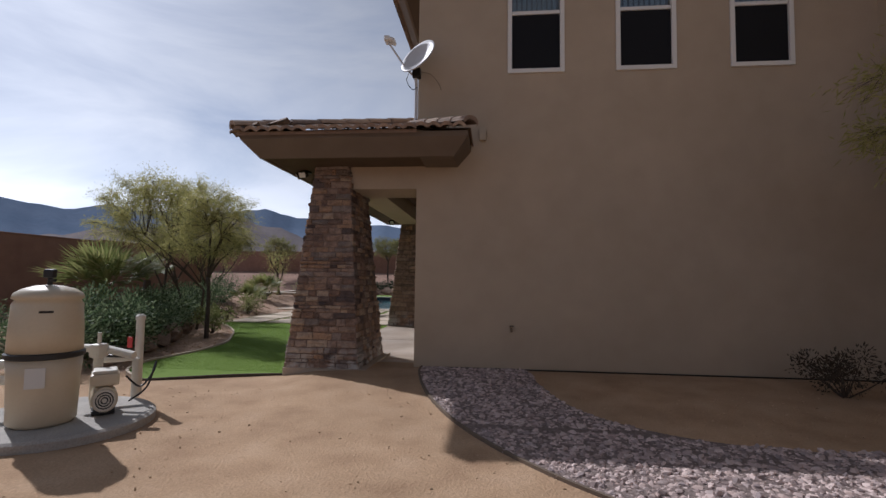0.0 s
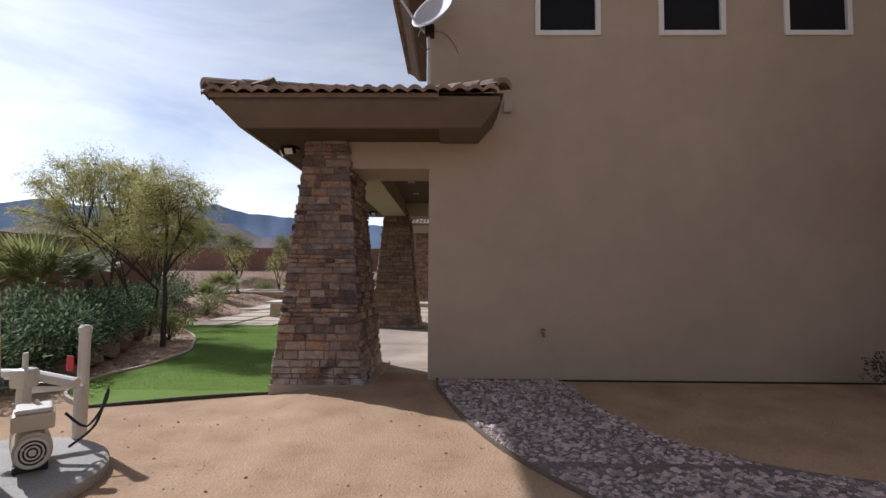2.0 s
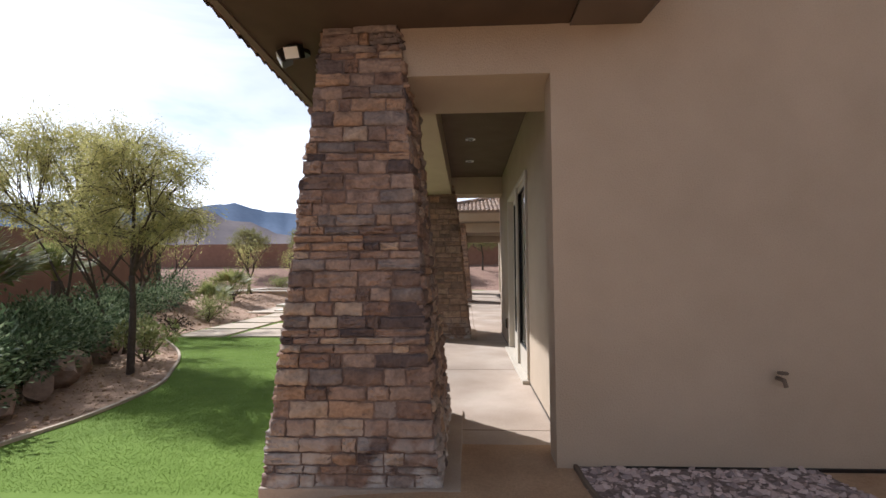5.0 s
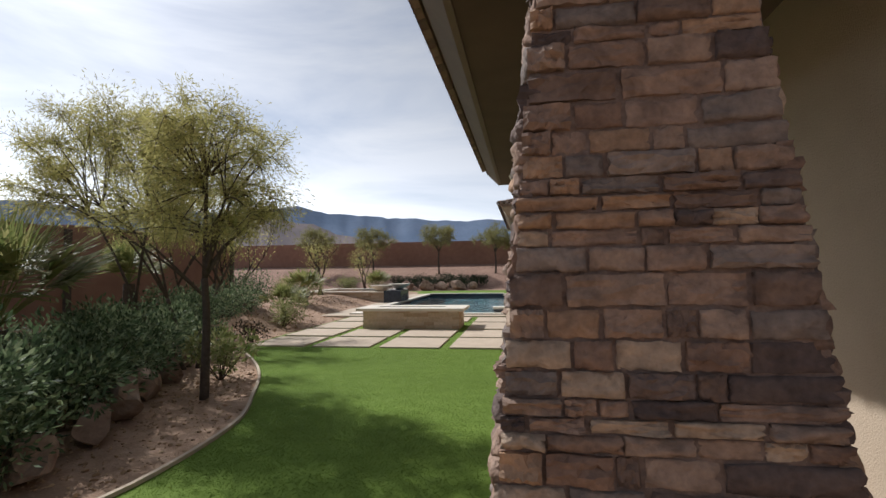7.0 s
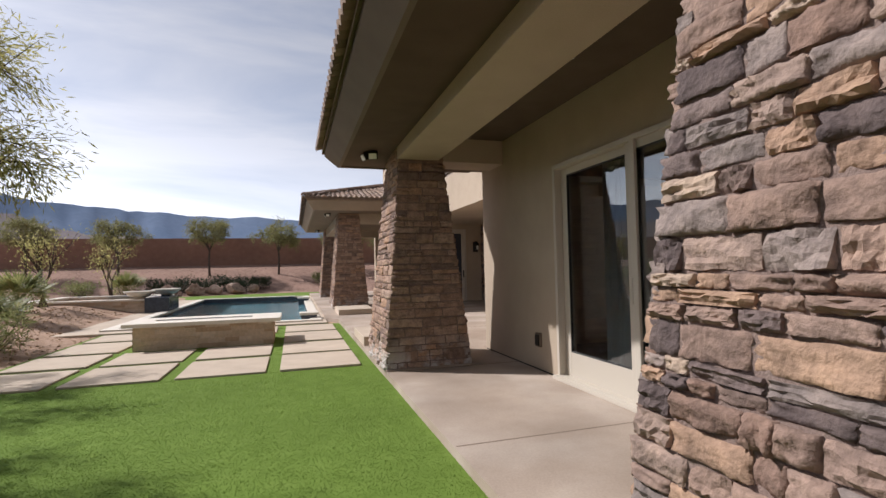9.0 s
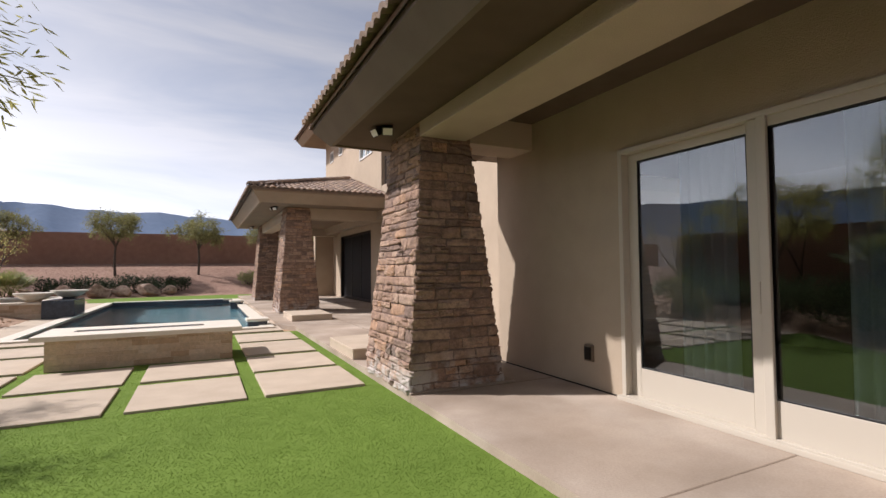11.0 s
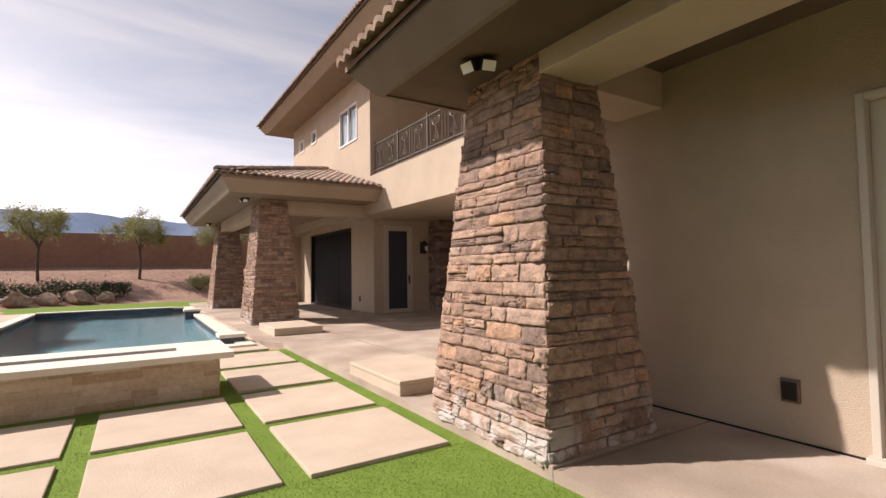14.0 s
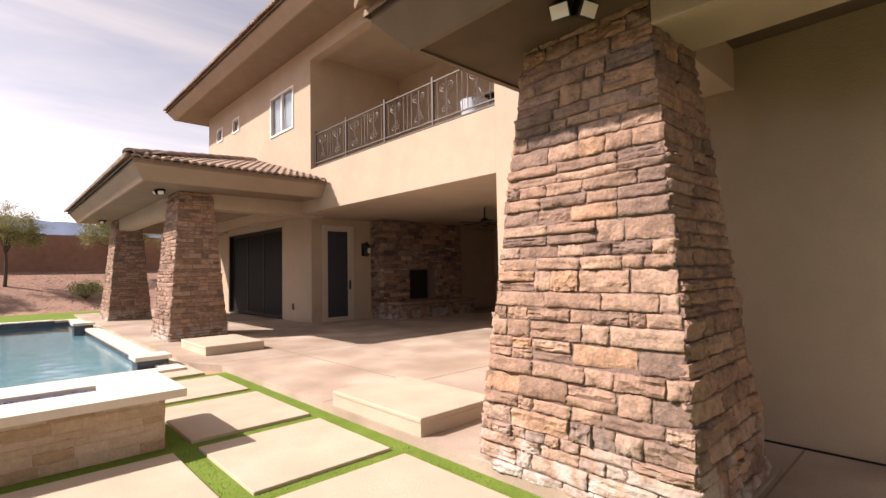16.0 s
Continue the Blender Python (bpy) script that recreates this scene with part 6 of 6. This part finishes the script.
part("fan_cover", tube([(PMX + 0.02, PMY - 0.29, 0.27), (PMX + 0.02, PMY - 0.235, 0.27)], 0.105, None, 20), PVC, pump)
fcv = bmesh.new()
for rr in (0.03, 0.055, 0.08):
    tube([(PMX + 0.02 + rr * math.cos(q), PMY - 0.293, 0.27 + rr * math.sin(q)) for q in (2 * math.pi * k / 20 for k in range(21))], 0.006, fcv, 4)
part("fan_grille", fcv, BLACK, pump, "dark ring grille")
part("drive_box", box(PMX - 0.12, PMX + 0.15, PMY - 0.22, PMY + 0.1, 0.40, 0.52, 0.025), CREAM, pump)
part("lid", box(PMX - 0.1, PMX + 0.13, PMY - 0.2, PMY + 0.06, 0.521, 0.555, 0.015), PVC, pump)
part("strainer", lathe(PMX - 0.02, PMY + 0.3, [(0.1, 0.101), (0.12, 0.2), (0.12, 0.42), (0.09, 0.46), (0.03, 0.48)]), CREAM, pump, smooth=True)
part("foot", box(PMX - 0.1, PMX + 0.12, PMY - 0.15, PMY + 0.1, 0.1, 0.15, 0.01), BLACK, pump)
pump.matrix_world = pump.matrix_world @ Matrix.Rotation(radians(40), 4, "Z") @ Matrix.Diagonal((0.84, 0.84, 0.92, 1))
pipes = thing("pool_pipes", (-3.8, 4.9, 0.1), "cream plastic pipes and valves joining pump and filter", "pipes")
part("tall_pipe", tube([(-3.9, 5.05, 0.1), (-3.9, 5.05, 0.92)], 0.042, None, 14), PVC, pipes)
part("pipe_cap", lathe(-3.9, 5.05, [(0.05, 0.92), (0.052, 0.96), (0.03, 0.98)], sides=14), PVC, pipes)
part("low_pipe", tube([(-3.85, 4.95, 0.1), (-3.85, 4.95, 0.5), (-3.95, 4.9, 0.52), (-4.15, 4.75, 0.52)], 0.04, None, 12), PVC, pipes)
part("valve_pipe", tube([(-3.95, 4.55, 0.1), (-3.95, 4.55, 0.62)], 0.045, None, 12), PVC, pipes)
part("valve_body", box(-4.01, -3.89, 4.48, 4.62, 0.58, 0.72, 0.03), PVC, pipes)
part("valve_stem", tube([(-3.95, 4.55, 0.72), (-3.95, 4.55, 0.83)], 0.018, None, 8), PVC, pipes)
part("valve_handle", box(-3.98, -3.72, 4.68, 4.73, 0.56, 0.59, 0.01), BLACK, pipes, "black valve lever")
part("cross_pipe", tube([(-4.3, 4.62, 0.66), (-3.95, 4.62, 0.66), (-3.62, 4.62, 0.6)], 0.04, None, 12), PVC, pipes)
part("low_cross_pipe", tube([(-4.75, 4.0, 0.42), (-4.4, 4.2, 0.42)], 0.045, None, 12), PVC, pipes)
part("back_pipe", tube([(-4.95, 4.05, 0.55), (-4.4, 4.3, 0.55)], 0.045, None, 12), PVC, pipes)
part("red_tag", box(-3.98, -3.92, 4.96, 4.975, 0.62, 0.74, 0.01), RED, pipes, "red valve handle")
part("cable", tube(smooth_line([(-3.6, 4.5, 0.42), (-3.52, 4.6, 0.3), (-3.5, 4.75, 0.42), (-3.55, 4.85, 0.5), (-3.6, 4.8, 0.25), (-3.64, 4.6, 0.15)]), 0.01, None, 6), BLACK, pipes, "black flexible cable")

# ---- loose ground cover ----
grav = random.Random(12)


def pebble_field(name, n, inside, x0, x1, y0, y1, size, mats, label, flat=0.6, on=None):
    ico = bmesh.new()
    bmesh.ops.create_icosphere(ico, subdivisions=1, radius=1)
    base = [v.co.copy() for v in ico.verts]
    tri = [[v.index for v in f.verts] for f in ico.faces]
    ico.free()
    verts, faces = [], []
    k = 0
    while k < n:
        x, y = grav.uniform(x0, x1), grav.uniform(y0, y1)
        if not inside(x, y):
            continue
        s = grav.choice(size) * grav.uniform(0.7, 1.25)
        m = Matrix.Rotation(grav.uniform(0, 6.28), 3, "Z") @ Matrix.Rotation(grav.uniform(-1.1, 1.1), 3, "X") @ Matrix.Diagonal((s * grav.uniform(0.8, 1.4), s, s * flat * grav.uniform(0.7, 1.2)))
        c = Vector((x, y, (ground_z(x, y) if on is None else on) + s * 0.25))
        i = len(verts)
        verts += [c + m @ (b * grav.uniform(0.65, 1.3)) for b in base]
        faces += [[i + q for q in t] for t in tri]
        k += 1
    me = bpy.data.meshes.new(name)
    me.from_pydata(verts, [], faces)
    me.materials.append(mats)
    return tagged(new(name, me), label, "gravel", kind="stuff")


def edge_x(line, y):
    best = min(range(len(line) - 1), key=lambda i: abs((line[i][1] + line[i + 1][1]) / 2 - y))
    (xa, ya), (xb, yb) = line[best], line[best + 1]
    return xa + (xb - xa) * ((y - ya) / (yb - ya) if abs(yb - ya) > 1e-5 else 0.5)


def in_gravel(x, y):
    if y > 7.18 or x < edge_x(GRAVEL_LEFT, y) + 0.02:
        return False
    return x < edge_x(GRAVEL_RIGHT, y) if y > 4.75 else (y < 4.45 + 0.2 * smoothstep(2.6, 1.2, x) + 0.15 * smoothstep(3, 5, x))


GRAVEL_MAT = leafy("gravel_stones", [(0.19, 0.148, 0.14), (0.47, 0.365, 0.335), (0.66, 0.53, 0.485), (0.28, 0.228, 0.222), (0.54, 0.41, 0.365)], 0.9, 0.0)
gb = bmesh.new()
sheet(GRAVEL_LEFT[:-1] + [(3.6, 1.9), (5.38, 1.6), (5.38, 4.6)] + GRAVEL_RIGHT[::-1][1:], 0, 0.0, gb)
bmesh.ops.triangulate(gb, faces=gb.faces)
bmesh.ops.subdivide_edges(gb, edges=gb.edges[:], cuts=3, use_grid_fill=True)
for v in gb.verts:
    v.co.z = ground_z(v.co.x, v.co.y) + 0.014
# Base colour is darkened to hold the shade in gaps between stones.
setting("gravel_bed", gb, material("gravel_gap_shade", [(0.14, 0.108, 0.098), (0.27, 0.21, 0.19)], 30.0, 0.95, 0.9, 35.0, detail_mix=0.5), "grey-mauve gravel path base, darkened for shade between the stones", "gravel")
pebble_field("gravel", 21000, in_gravel, -1.1, 4.7, 2.5, 7.2, (0.011, 0.016, 0.021, 0.03), GRAVEL_MAT, "grey-mauve crushed gravel by the side wall")
DIRT_MAT = leafy("dirt_grit", [(0.26, 0.17, 0.10), (0.42, 0.29, 0.18), (0.52, 0.38, 0.25)], 0.95, 0.0)
pebble_field("grit", 700, lambda x, y: not in_gravel(x, y) and not (x < -2.9 and y > 6.0), -4.5, 5.3, 1.8, 6.8, (0.005, 0.007, 0.010), DIRT_MAT, "loose grit scattered on the earth")
pebble_field("bed_grit", 1500, lambda x, y: x < edge_x(BED_EDGE, y) - 0.06, -7.6, -5.5, 7.0, 13.4, (0.008, 0.012, 0.018), DIRT_MAT, "loose grit in the planting bed")
pebble_field("path_grit", 2600, lambda x, y: x < -8.4, -12.4, -8.4, 13.6, 26.0, (0.012, 0.018, 0.03), DIRT_MAT, "loose stones on the bed beside the pavers")
pebble_field("bank_stones", 4200, lambda x, y: True, -24, 2, 39.3, 47.8, (0.014, 0.02, 0.032), leafy("bank_stones", [(0.22, 0.135, 0.10), (0.31, 0.20, 0.15), (0.38, 0.26, 0.20)], 0.95, 0.0), "reddish stones on the bank")


def turf_blades(n, inside, x0, x1, y0, y1, h, seed):
    rng = np.random.default_rng(seed)
    verts, faces = [], []
    xy = rng.uniform((x0, y0), (x1, y1), (n, 2))
    for x, y in xy:
        if not inside(x, y):
            continue
        a, l = rng.uniform(0, 6.28), rng.uniform(0.3, 0.9)
        c, s = math.cos(a) * 0.004, math.sin(a) * 0.004
        hh = h * rng.uniform(0.6, 1.2)
        i = len(verts)
        verts += [(x - c, y - s, 0), (x + c, y + s, 0), (x + math.sin(a) * hh * l, y - math.cos(a) * hh * l, hh)]
        faces.append((i, i + 1, i + 2))
    return verts, faces


def on_turf(x, y):
    if y < 6.95 or (y < 13.7 and x < edge_x(BED_EDGE, y) + 0.03 and x < -5.3):
        return False
    if y > 14.2:
        return not any(a - 0.01 < x < b + 0.01 for a, b in PADX) or not any(a - 0.01 < y < b + 0.01 for a, b in PADY)
    return x > -8.2


v, f = turf_blades(190000, on_turf, -8.2, -2.9, 6.95, 14.24, 0.006, 1)
v2, f2 = turf_blades(70000, on_turf, -8.3, -2.9, 14.2, 19.9, 0.007, 2)
k0 = len(v)
tagged(pydata("turf_blades", v + v2, f + [tuple(q + k0 for q in t) for t in f2], BLADE), "short green artificial grass blades of the lawn", "grass", kind="stuff")
